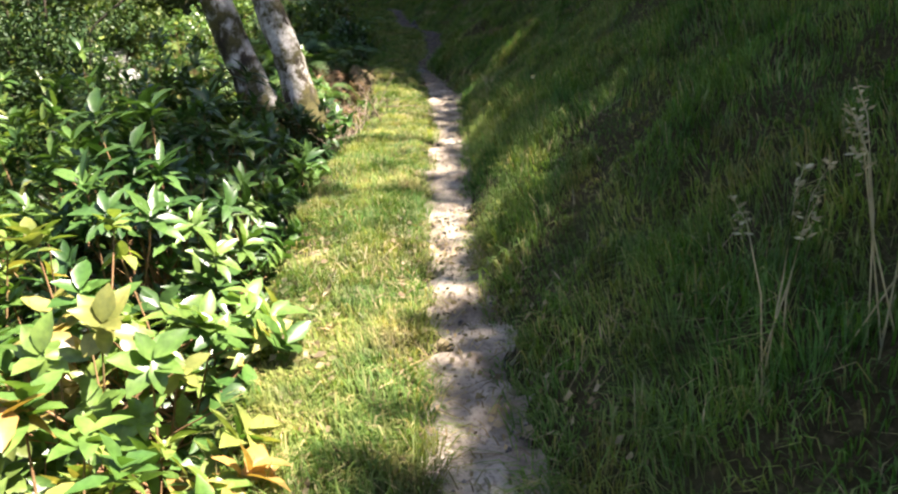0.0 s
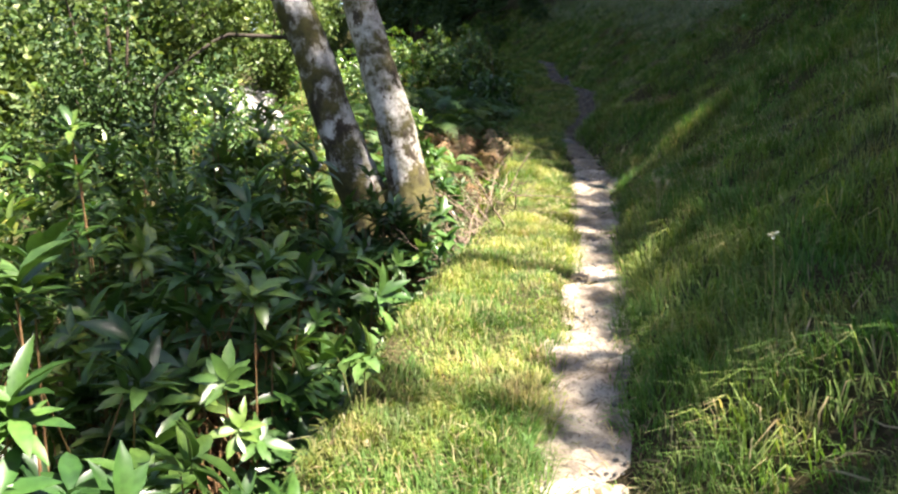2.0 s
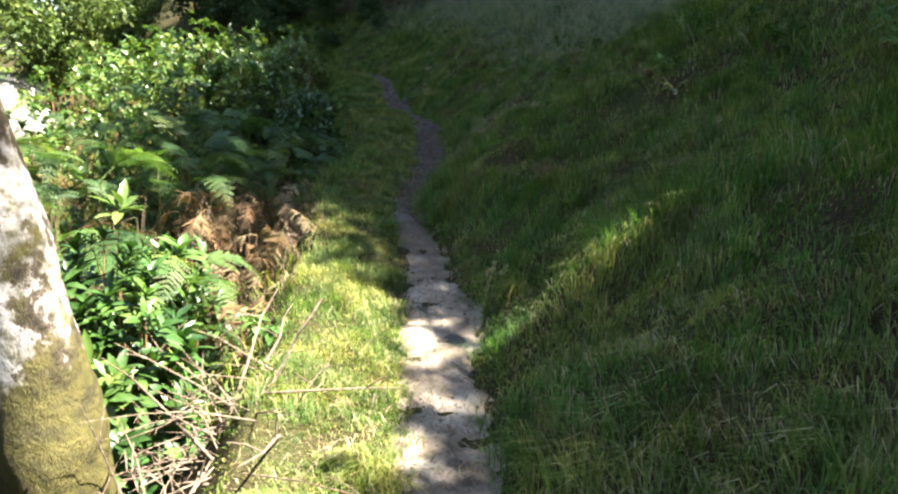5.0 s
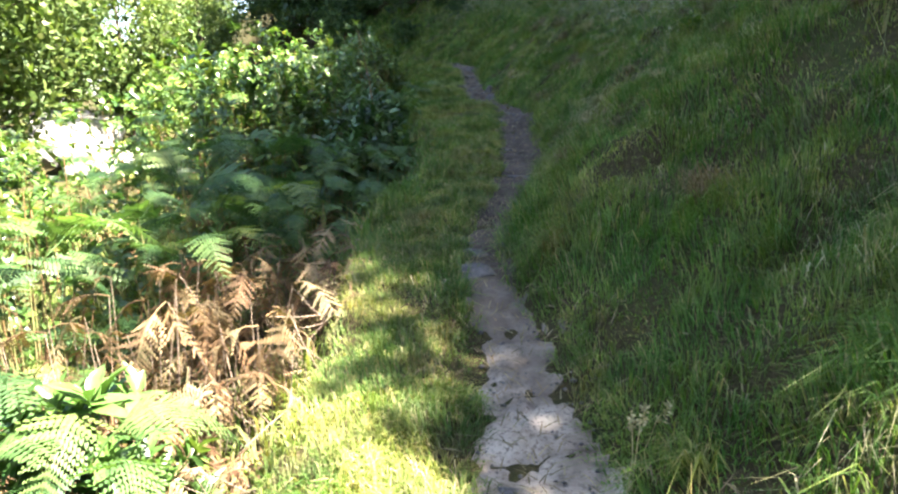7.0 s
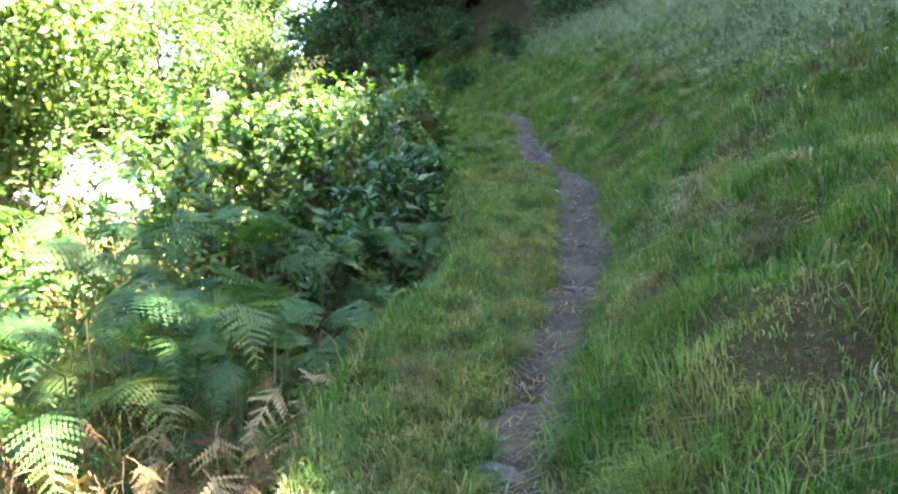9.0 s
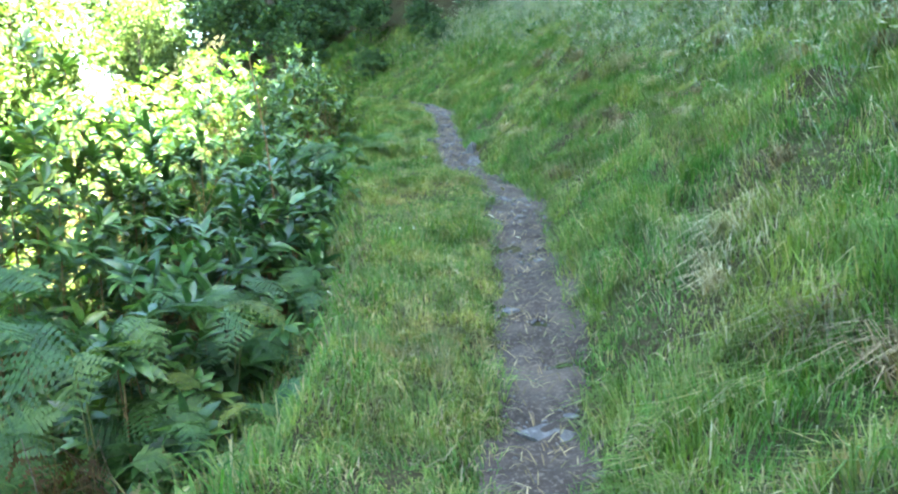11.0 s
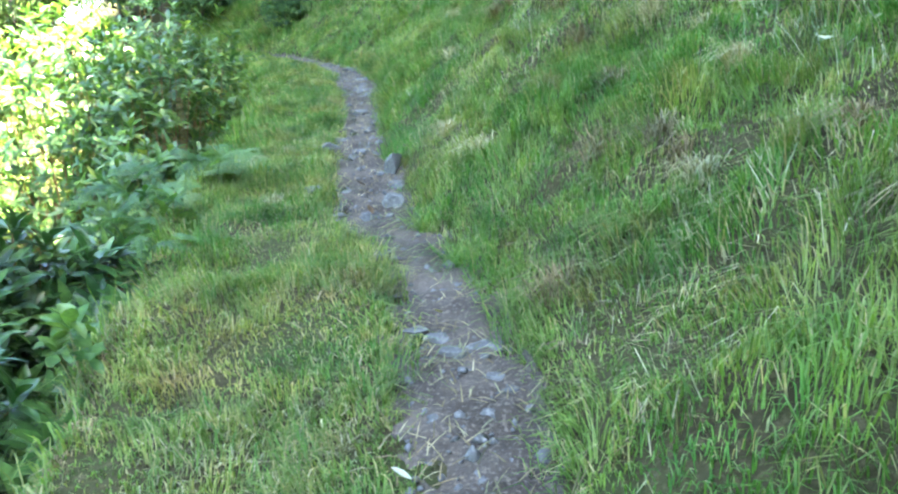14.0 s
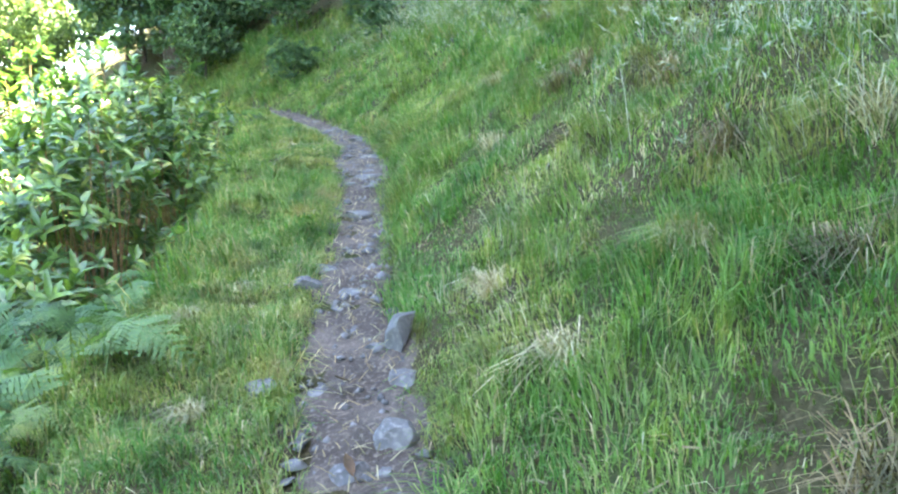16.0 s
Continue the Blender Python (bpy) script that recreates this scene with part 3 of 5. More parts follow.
rng = np.random.default_rng(5)
peb_co, peb_f, k = [], [], 0
base_oct = np.array([(1, 0, 0), (0, 1, 0), (-1, 0, 0), (0, -1, 0), (0, 0, 0.7), (0, 0, -0.6)], float)
oct_f = np.array([(0, 1, 4), (1, 2, 4), (2, 3, 4), (3, 0, 4), (1, 0, 5), (2, 1, 5), (3, 2, 5), (0, 3, 5)])
for step_ in range(2900):
    y = rng.uniform(0.5, 30) if step_ < 2200 else rng.uniform(16.5, 27)
    x = float(along(XY, y)) + rng.uniform(-0.5, 0.5) * float(along(WY, y)) * 0.95
    s = rng.uniform(0.004, 0.013) * (1.7 if rng.uniform() < 0.08 else 1) * (2.2 if step_ >= 2200 else 1)
    a = rng.uniform(0, 6.28)
    rot = np.array([[math.cos(a), -math.sin(a), 0], [math.sin(a), math.cos(a), 0], [0, 0, 1]])
    peb_co.append((base_oct * rng.uniform(0.6, 1.3, 3)) @ rot.T * s + (x, y, float(ground_z(x, y)) + 0.014))
    peb_f.append(oct_f + k)
    k += 6
pebbles = new("gravel", fast("gravel", np.concatenate(peb_co), [np.concatenate(peb_f)], M_STONE))
tagged(pebbles, "small grey pebbles scattered over the trodden path", "gravel", "", "stuff")


def litter(name, n, seed, mat, label, size, y0=0.5, y1=32.0, over=0.5):
    """Dry stalks lying flat on the earth."""
    rng = np.random.default_rng(seed)
    y = rng.uniform(y0, y1, n)
    x = along(XY, y) + rng.normal(0, over, n) * along(WY, y)
    a = rng.uniform(0, np.pi, n)
    ln = rng.uniform(size[0], size[1], n)
    d = np.stack([np.cos(a), np.sin(a)], -1) * ln[:, None]
    s = np.stack([-np.sin(a), np.cos(a)], -1) * 0.0022
    p = np.stack([x, y], -1)
    corners = [p - d - s, p - d + s, p + s + d * 0.1, p - s + d * 0.1, p + d]
    lift = rng.uniform(0.016, 0.04, n)
    co = np.stack([np.stack([c[:, 0], c[:, 1], ground_z(c[:, 0], c[:, 1]) + lift + (0.012 if i > 1 else 0)], -1) for i, c in enumerate(corners)], 1).reshape(-1, 3)
    kk = np.arange(n)[:, None] * 5
    ob = new(name, fast(name, co, [kk + np.array([[0, 1, 2, 3]]), kk + np.array([[3, 2, 4]])], mat))
    return tagged(ob, label, "litter", "", "stuff")


litter("dry_litter", 4800, 11, M_STRAW, "dry grass stalks and straw lying on the path", (0.012, 0.05), 4.5)
litter("dry_litter", 350, 15, M_STRAW, "short dry stalks lying on the sandy path", (0.008, 0.025), 0.5, 4.5, 0.4)

def fallen(name, n, seed, mat, label, x0, x1, y0, y1, size):
    """Fallen leaves lying on the ground."""
    rng = np.random.default_rng(seed)
    p = np.stack([rng.uniform(x0, x1, n), rng.uniform(y0, y1, n)], -1)
    a = rng.uniform(0, 6.283, n)
    s_ = rng.uniform(size[0], size[1], n)[:, None]
    d, w = np.stack([np.cos(a), np.sin(a)], -1) * s_, np.stack([-np.sin(a), np.cos(a)], -1) * s_ * 0.45
    cs = [p - d, p + w, p + d, p - w]
    lift = rng.uniform(0.015, 0.05, n)
    co = np.stack([np.stack([c[:, 0], c[:, 1], ground_z(c[:, 0], c[:, 1]) + lift + k], -1) for c, k in zip(cs, (0, 0.012, 0.004, -0.004))], 1).reshape(-1, 3)
    ob = new(name, fast(name, co, [np.arange(n)[:, None] * 4 + np.array([[0, 1, 2, 3]])], mat))
    return tagged(ob, label, "litter", "", "stuff")


fallen("leaf_litter", 420, 12, M_STRAW, "brown fallen leaves at the foot of the bushes", -0.75, -0.15, 1.6, 4.2, (0.01, 0.026))
fallen("leaf_litter", 500, 13, M_STRAW, "brown fallen leaves on the trodden path", 0.1, 0.6, 1.4, 4.0, (0.008, 0.02))
litter("dry_litter", 500, 14, M_STRAW, "dry stalks lying at the foot of the bushes", (0.02, 0.07), 1.6, 4.2, 1.6)

# ---- leaves ----
def leaf_shape(length, width, droop, fold, start, mat_rot, coarse=False):
    """One leaf along +y: a pointed ellipse of quads folded on its midrib."""
    ts = np.array([0.0, 0.4, 0.75, 1.0] if coarse else [0.0, 0.18, 0.45, 0.75, 1.0])
    ws = np.array([0.15, 1.0, 0.72, 0.04] if coarse else [0.1, 0.62, 1.0, 0.72, 0.04]) * width / 2
    z = -droop * length * ts ** 2
    rows = [np.stack([s * ws, ts * length, z + (0 if s == 0 else fold * ws)], -1) for s in (-1.0, 0.0, 1.0)]
    co = np.stack(rows, 1).reshape(-1, 3) @ mat_rot.T
    q = []
    for i in range(len(ts) - 1):
        for j in range(2):
            q.append((i * 3 + j, i * 3 + j + 1, i * 3 + j + 4, i * 3 + j + 3))
    return co, np.array(q) + start


def rot_xz(rx, rz):
    m = Euler((rx, 0, rz)).to_matrix()
    return np.array(m)


def whorl(seed, leaves=10, length=0.12, width=0.04, up=(0.0, 1.15), coarse=False):
    rng = random.Random(seed)
    co, q, n = [], [], 0
    for i in range(leaves):
        a = i * 2.4 + rng.uniform(-0.3, 0.3)
        r = rot_xz(rng.uniform(*up), a)
        c, f = leaf_shape(length * rng.uniform(0.7, 1.15), width * rng.uniform(0.8, 1.2), rng.uniform(0.1, 0.4), rng.uniform(0.2, 0.5), n, r, coarse)
        co.append(c + (0, 0, 0.006 * i)), q.append(f)
        n += len(c)
    return np.concatenate(co), np.concatenate(q)


RHODO = [whorl(s) for s in range(4)]
SOFT = [whorl(s + 20, 8, 0.092, 0.05, (-0.4, 1.0)) for s in range(4)]
RHODO_FAR = [whorl(s, 9, coarse=True) for s in range(4)]
SOFT_FAR = [whorl(s + 20, 8, 0.092, 0.05, (-0.4, 1.0), True) for s in range(4)]
WHORLS = {}
for key, src, mat in (("rhodo", RHODO, M_RHODO), ("soft", SOFT, M_YELLOW)):
    WHORLS[key] = [fast("shoot", c, [q], mat, True) for c, q in src]


def bush(x, y, r, top, n, seed, kind="rhodo", near=True, name="rhododendron_bush", label="", far_mat=None, size=1.0, group="rhododendrons below the path", squash=1.0):
    """A mound of leafy shoots; top is its height above the path's level there."""
    rng = random.Random(seed)
    g = float(ground_z(x, y))
    h = max(0.35, float(along(ZY, y)) + top - g)
    base = Vector((x, y, g))
    root = thing(name, base, label or "glossy green rhododendron bush on the slope below the path", "bush", group)
    stems, places = [], []
    for i in range(n):
        a, c = rng.uniform(0, 6.283), rng.uniform(-0.1, 1.0)
        s = math.sqrt(max(0, 1 - max(c, 0) ** 2))
        k = rng.uniform(0.62, 1.06) * (1 + 0.22 * noise.noise(Vector((math.cos(a) * 1.6 * s + seed, math.sin(a) * 1.6 * s, c * 1.8))))
        p = Vector((math.cos(a) * s * r * k, math.sin(a) * s * r * k * squash, max(0.06, (0.12 + 0.88 * c) * h * k)))
        gz = float(ground_z(x + p.x, y + p.y)) - g
        p.z = max(p.z, gz + 0.05)
        nrm = Vector((p.x / r, p.y / r, 0.75 + 0.5 * p.z / h)).normalized()
        places.append((p, nrm))
        if i % (3 if near else 5) == 0:
            root_p = Vector((p.x * 0.25, p.y * 0.25, -0.03))
            bend = Vector((p.x * 0.75, p.y * 0.75, p.z * 0.45)) + Vector((rng.uniform(-0.05, 0.05), rng.uniform(-0.05, 0.05), 0))
            stems.append(([root_p, bend, p - nrm * 0.004], [0.009, 0.006, 0.003]))
    if not near:
        co, q = tubes(stems, 5)
        tagged(child("stem_mass", fast("stem_mass", co, [q], M_STEM, True), root), kind="stuff")
    shoots = WHORLS[kind]
    if near:
        for k0 in range(0, n, 3):
            fork = places[k0:k0 + 3]
            (pts, radii), runs = stems[k0 // 3], []
            runs.append((pts, radii))
            for p, nrm in fork[1:]:
                runs.append(([pts[1], pts[1].lerp(p, 0.5) + Vector((0, 0, 0.03)), p - nrm * 0.004], [0.005, 0.004, 0.0025]))
            co, q = tubes(runs, 5)
            stem = child("stem", fast("stem", co, [q], M_STEM, True), root)
            for p, nrm in fork:
                m = Matrix.Translation(p) @ nrm.to_track_quat("Z", "Y").to_matrix().to_4x4() @ pose(0, 0, 0, 0, 0, rng.uniform(0, 360)) @ Matrix.Scale(size * rng.uniform(0.85, 1.45), 4)
                child("shoot", rng.choice(shoots), stem, m)
    else:
        src = RHODO_FAR if kind == "rhodo" else SOFT_FAR
        cs, qs, k = [], [], 0
        for p, nrm in places:
            m = nrm.to_track_quat("Z", "Y").to_matrix() @ Matrix.Rotation(rng.uniform(0, 6.28), 3, "Z") * (size * rng.uniform(0.8, 1.3))
            c, f = rng.choice(src)
            cs.append(c @ np.array(m).T + np.array(p)), qs.append(f + k)
            k += len(c)
        child("foliage", fast("foliage", np.concatenate(cs), [np.concatenate(qs)], far_mat or M_RHODO_FAR, True), root)
    return root


YEL = "sunlit bush with yellowing green leaves and reddish stems"
bush(-0.95, 1.55, 0.55, 0.42, 150, 1, "soft", size=1.0, label=YEL, group="yellowing bushes")
bush(-1.0, 2.55, 0.62, 0.5, 220, 2, "soft", size=1.0, label=YEL, group="yellowing bushes")
bush(-1.9, 2.6, 0.8, 0.75, 320, 3, "soft", near=False, far_mat=M_YELLOW_FAR, label=YEL, group="yellowing bushes")
bush(-1.15, 3.6, 0.68, 0.62, 230, 4, "rhodo")
bush(-2.1, 4.0, 0.9, 0.85, 320, 5, "rhodo", near=False)
bush(-1.0, 4.75, 0.58, 0.5, 200, 6, "rhodo")
bush(-1.9, 5.5, 0.85, 0.78, 320, 7, "rhodo", near=False)
bush(-1.0, 5.9, 0.62, 0.55, 200, 8, "rhodo")
bush(-0.62, 6.95, 0.5, 0.36, 180, 9, "rhodo")
bush(-1.7, 6.9, 0.8, 0.75, 520, 10, "rhodo", near=False)
bush(-0.75, 9.1, 0.5, 0.42, 200, 11, "rhodo", label="rhododendron bush with shiny leaves beside the birch")
bush(-0.6, 10.05, 0.36, 0.28, 90, 45, "rhodo", label="low rhododendron bush among dead bracken")
bush(-2.35, 7.7, 0.85, 0.8, 460, 47, "rhodo", False)
bush(-1.25, 6.6, 0.5, 0.6, 280, 48, "rhodo", False)
bush(-2.5, 6.2, 0.8, 0.85, 300, 46, "rhodo", False)
bush(-3.2, 5.0, 1.1, 0.9, 260, 12, "rhodo", False)
bush(-3.2, 8.0, 1.1, 0.5, 260, 13, "rhodo", False)
bush(-3.4, 2.8, 1.0, 0.9, 240, 14, "soft", False, far_mat=M_RHODO_FAR)
bush(-1.45, 15.6, 0.75, 1.2, 300, 15, "rhodo", near=False)
bush(-0.95, 16.0, 0.55, 0.95, 260, 35, "rhodo", near=False)
bush(-0.75, 16.7, 0.6, 0.62, 220, 16, "rhodo")
bush(-2.2, 16.2, 0.95, 1.15, 420, 17, "rhodo", False)
bush(-0.55, 18.2, 0.55, 0.4, 220, 18, "rhodo")
bush(-0.2, 18.5, 0.42, 0.08, 170, 41, "rhodo")
bush(-0.4, 17.7, 0.42, 0.2, 170, 42, "rhodo")
bush(-0.45, 20.8, 0.42, 0.1, 180, 44, "rhodo", False)
bush(-0.1, 16.1, 0.42, 0.2, 170, 36, "rhodo")
bush(-0.2, 17.2, 0.45, 0.22, 190, 37, "rhodo")
bush(-0.35, 15.4, 0.42, 0.3, 170, 38, "rhodo")
bush(-0.25, 14.6, 0.35, 0.15, 120, 39, "rhodo")
bush(-1.5, 18.6, 0.8, 0.7, 240, 19, "rhodo", False)
bush(-0.85, 22.2, 0.72, 0.7, 330, 20, "rhodo", False)
bush(-0.85, 23.6, 0.75, 0.95, 360, 21, "rhodo", False)
bush(-1.9, 22.6, 0.9, 0.75, 320, 22, "rhodo", False)
bush(-1.7, 24.6, 0.9, 0.8, 300, 23, "rhodo", False)
bush(-2.9, 21.0, 1.1, 0.55, 280, 24, "soft", False, far_mat=M_RHODO_FAR)
bush(-3.6, 17.5, 1.3, 0.7, 300, 25, "soft", False, far_mat=M_RHODO_FAR)
bush(-3.0, 13.6, 1.1, 0.75, 300, 26, "soft", False, far_mat=M_RHODO_FAR)
bush(-1.4, 27.0, 1.0, 0.5, 280, 27, "soft", False, far_mat=M_RHODO_FAR)
bush(-4.5, 24.0, 1.6, 0.5, 320, 28, "soft", False, far_mat=M_RHODO_FAR, size=1.5)
bush(-6.5, 18.0, 1.5, 0.2, 360, 29, "soft", False, far_mat=M_RHODO_FAR, size=1.6)
bush(-5.5, 12.5, 1.6, 0.7, 340, 30, "soft", False, far_mat=M_RHODO_FAR, size=1.5)
bush(-4.2, 28.5, 1.8, 1.0, 360, 31, "soft", False, far_mat=M_RHODO_FAR, size=1.6)

# ---- bracken ----
def frond_mesh(name, seed, length, mat, droop=0.55, pairs=15, ragged=0.0):
    """An arching frond along +y: stalk, paired pinnae with cut edges."""
    rng = random.Random(seed)
    ts = np.linspace(0, 1, 9)
    rise = 1.15 if ragged == 0 else 0.35
    spine = np.stack([0.05 * length * np.sin(ts * 2 + seed), ts * length * (1 - 0.15 * droop * ts), length * (rise * ts - (rise - 0.35 + droop) * ts ** 2)], -1)
    co, q = tube(spine, 0.006 * (1 - 0.8 * ts) * length / 0.8, 4)
    verts, tris, n = [co], [], len(co)
    for i in range(pairs):
        t = 0.22 + 0.77 * i / (pairs - 1)
        at = np.array([np.interp(t, ts, spine[:, k]) for k in range(3)])
        dirn = np.array([np.interp(min(t + 0.02, 1), ts, spine[:, k]) for k in range(3)]) - np.array([np.interp(t - 0.02, ts, spine[:, k]) for k in range(3)])
        dirn /= np.linalg.norm(dirn)
        ln = length * 0.42 * (1.02 - t) ** 0.75 * (0.75 + 0.25 * min(1, (t - 0.15) * 6)) * rng.uniform(0.88, 1.1)
        for s in (-1, 1):
            if rng.random() < ragged * 0.4:
                continue
            ln *= 1 - ragged * rng.uniform(0, 0.5)
            out = np.array([s * 1.0, 0, 0]) + dirn * 0.45 + np.array([0, 0, rng.uniform(-0.28 - 1.2 * ragged, 0.02 + 0.5 * ragged)])
            out /= np.linalg.norm(out)
            cuts = 7
            pts, f = [], []
            for c in range(cuts):
                u = c / cuts
                b = at + out * ln * u
                lw = ln * 0.16 * (1 - u) ** 0.7 + 0.004
                step = ln / cuts
                sag = np.array([0, 0, -0.12 * ln * u * u])
                tip1 = b + dirn * lw + out * step * 0.75 + sag
                tip2 = b - dirn * lw + out * step * 0.75 + sag
                e = at + out * ln * (u + 0.92 / cuts) + sag
                k = n + len(pts)
                pts += [b + sag, tip1, e, tip2]
                f += [(k, k + 2, k + 1), (k, k + 3, k + 2)]
            verts.append(np.array(pts)), tris.append(np.array(f))
            n += len(pts)
    return fast(name, np.concatenate(verts), [q, np.concatenate(tris)], mat)


FRONDS = [frond_mesh("frond", s, 0.62, M_FERN, 0.42 + 0.14 * s, 19) for s in range(3)]
DEAD = [frond_mesh("frond", s + 9, 0.7, M_DEADFERN, 0.8 + 0.3 * s, 17, 0.55) for s in range(4)]


def bracken(x, y, top, n, seed, dead=False, size=1.0, label="", spread_r=0.3):
    rng = random.Random(seed)
    g = float(ground_z(x, y))
    h = max(0.12, float(along(ZY, y)) + top - g)
    root = thing("dead_bracken" if dead else "bracken", (x, y, g), label or ("collapsed clump of brown dead bracken" if dead else "clump of green arching bracken fronds on the slope"), "fern", "dead bracken" if dead else "bracken clumps")
    runs = []
    for i in range(n):
        a = rng.uniform(0, 360)
        px, py_ = rng.uniform(-spread_r, spread_r), rng.uniform(-spread_r, spread_r)
        hz = max(0.05, h - 0.16) * rng.uniform(0.2, 0.95) if not dead else h * rng.uniform(0.1, 0.8)
        hz = max(hz, float(ground_z(x + px, y + py_)) - g + 0.06)
        bx, by = (px * 0.5, py_ * 0.5) if not dead else (px + rng.uniform(-0.35, 0.35), py_ + rng.uniform(-0.35, 0.35))
        bz = -0.03 if not dead else float(ground_z(x + bx, y + by)) - g - 0.03
        thick = 0.006 if not dead else 0.0035
        runs.append(([(bx, by, bz), (bx * 0.4 + px * 0.6, by * 0.4 + py_ * 0.6, bz * 0.5 + hz * 0.5), (px, py_, hz)], [thick, thick * 0.85, thick * 0.6]))
        m = pose(px, py_, hz, rng.uniform(-55, 10) if dead else rng.uniform(-8, 22), rng.uniform(-25, 25), a) @ Matrix.Scale(size * rng.uniform(0.75, 1.2), 4)
        pts, radii = runs[-1]
        co, q = tube(pts, radii, 5)
        stalk = child("stalk", fast("stalk", co, [q], M_TWIG if dead else M_FERNSTALK, True), root)
        child("frond", rng.choice(DEAD if dead else FRONDS), stalk, m)
    return root


M_FERNSTALK = mineral("fern_stalk", [(0.3, (0.1, 0.13, 0.04)), (0.6, (0.18, 0.17, 0.06)), (0.8, (0.22, 0.15, 0.07))], (0.2, 0.15, 0.08), 3, 50, 0.002)
for i, (x, y, top, n, s) in enumerate([
        (-1.5, 9.5, 0.5, 12, 1.0), (-1.0, 9.9, 0.5, 12, 0.9), (-0.55, 9.75, 0.35, 10, 0.8), (-1.9, 10.6, 0.4, 12, 1.0), (-2.6, 9.6, 0.55, 10, 1.1), (-1.3, 9.0, 0.5, 10, 0.9),
        (-1.7, 11.6, 0.5, 11, 1.0), (-2.4, 12.2, 0.55, 10, 1.1), (-1.0, 12.1, 0.55, 11, 1.0), (-0.55, 12.6, 0.55, 11, 1.0), (-0.25, 12.4, 0.5, 6, 0.7), (-1.3, 12.9, 0.6, 11, 1.0), (-0.5, 13.5, 0.45, 10, 1.0),
        (-1.1, 14.0, 0.6, 10, 1.0), (-0.35, 14.5, 0.35, 10, 0.9), (-0.2, 15.2, 0.2, 9, 0.8), (-0.9, 14.9, 0.5, 10, 0.9), (-2.0, 14.4, 0.55, 9, 1.0), (0.05, 15.9, 0.0, 6, 0.6), (-0.1, 20.9, 0.0, 4, 0.5), (-0.35, 20.2, 0.0, 5, 0.55),
        (0.18, 19.35, 0.08, 6, 0.6), (0.2, 18.6, 0.05, 3, 0.5), (0.08, 20.0, 0.12, 8, 0.7), (-0.4, 18.9, 0.1, 5, 0.55), (-3.5, 11.0, 0.3, 9, 1.2), (-3.2, 15.6, 0.5, 9, 1.2), (-2.6, 19.8, 0.4, 9, 1.2), (-3.4, 26, 0.4, 9, 1.3), (-2.3, 28.5, 0.3, 9, 1.3), (0.15, 14.2, 0.05, 5, 0.5), (-0.05, 17.3, 0.1, 7, 0.6), (0.08, 19.7, 0.12, 9, 0.75), (-0.02, 20.5, 0.15, 9, 0.7), (-0.15, 18.9, 0.1, 8, 0.7)]):
    bracken(x, y, top, n + (7 if y < 17 else 1), 100 + i, False, s)
for i, (x, y, top, n) in enumerate([(-0.3, 10.4, 0.15, 16), (-0.25, 11.0, 0.4, 20), (-0.5, 11.3, 0.5, 22), (-0.95, 10.9, 0.4, 20), (-0.2, 11.7, 0.35, 18), (-0.9, 11.4, 0.5, 22), (-0.3, 14.0, 0.15, 4), (0.0, 11.25, 0.15, 12), (-1.35, 11.2, 0.45, 20),
                                    (-0.65, 11.75, 0.5, 18), (-1.25, 10.5, 0.3, 20), (-0.05, 12.2, 0.2, 10), (-0.1, 10.0, 0.1, 10), (-0.7, 10.45, 0.3, 20), (-1.6, 10.7, 0.35, 16), (-1.7, 11.3, 0.4, 14)]):
    bracken(x, y, top, n + 7, 200 + i, True, 0.6)

# ---- dead twigs beside the birch ----
def brush_pile(x, y, rx, ry, h, n, seed):
    rng = random.Random(seed)
    g = float(ground_z(x, y))
    root = thing("brush_pile", (x, y, g), "heap of dry grey-brown twigs and cut branches beside the birch", "twigs")
    for i in range(n):
        px, py_ = rng.gauss(0, rx * 0.5), rng.gauss(0, ry * 0.5)
        a, el = rng.uniform(0, 6.28), rng.uniform(-0.1, 0.75)
        ln = rng.uniform(0.25, 0.85)
        z0 = max(float(ground_z(x + px, y + py_)) - g, -0.5) + rng.uniform(-0.02, 0.1) * h
        d = Vector((math.cos(a) * math.cos(el), math.sin(a) * math.cos(el), math.sin(el)))
        pts = [Vector((px, py_, z0)) + d * ln * t + Vector((rng.uniform(-0.03, 0.03), rng.uniform(-0.03, 0.03), -0.12 * ln * t * t)) for t in (0, 0.35, 0.7, 1)]
        r = rng.uniform(0.003, 0.008)
        co, q = tube(pts, [r, r * 0.8, r * 0.6, r * 0.25], 5)
        runs = [(pts, [r, r * 0.8, r * 0.6, r * 0.25])]
        for j in (1, 2):
            e = pts[j] + Vector((rng.uniform(-0.15, 0.15), rng.uniform(-0.15, 0.15), rng.uniform(0, 0.14)))
            runs.append(([pts[j], (pts[j] + e) / 2 + Vector((0, 0, 0.01)), e], [r * 0.5, r * 0.4, r * 0.2]))
        co, q = tubes(runs, 5)
        child("twig", fast("twig", co, [q], M_TWIG, True), root)


brush_pile(-0.1, 8.3, 0.32, 0.85, 0.3, 85, 4)
brush_pile(-0.15, 6.9, 0.2, 0.5, 0.3, 35, 5)

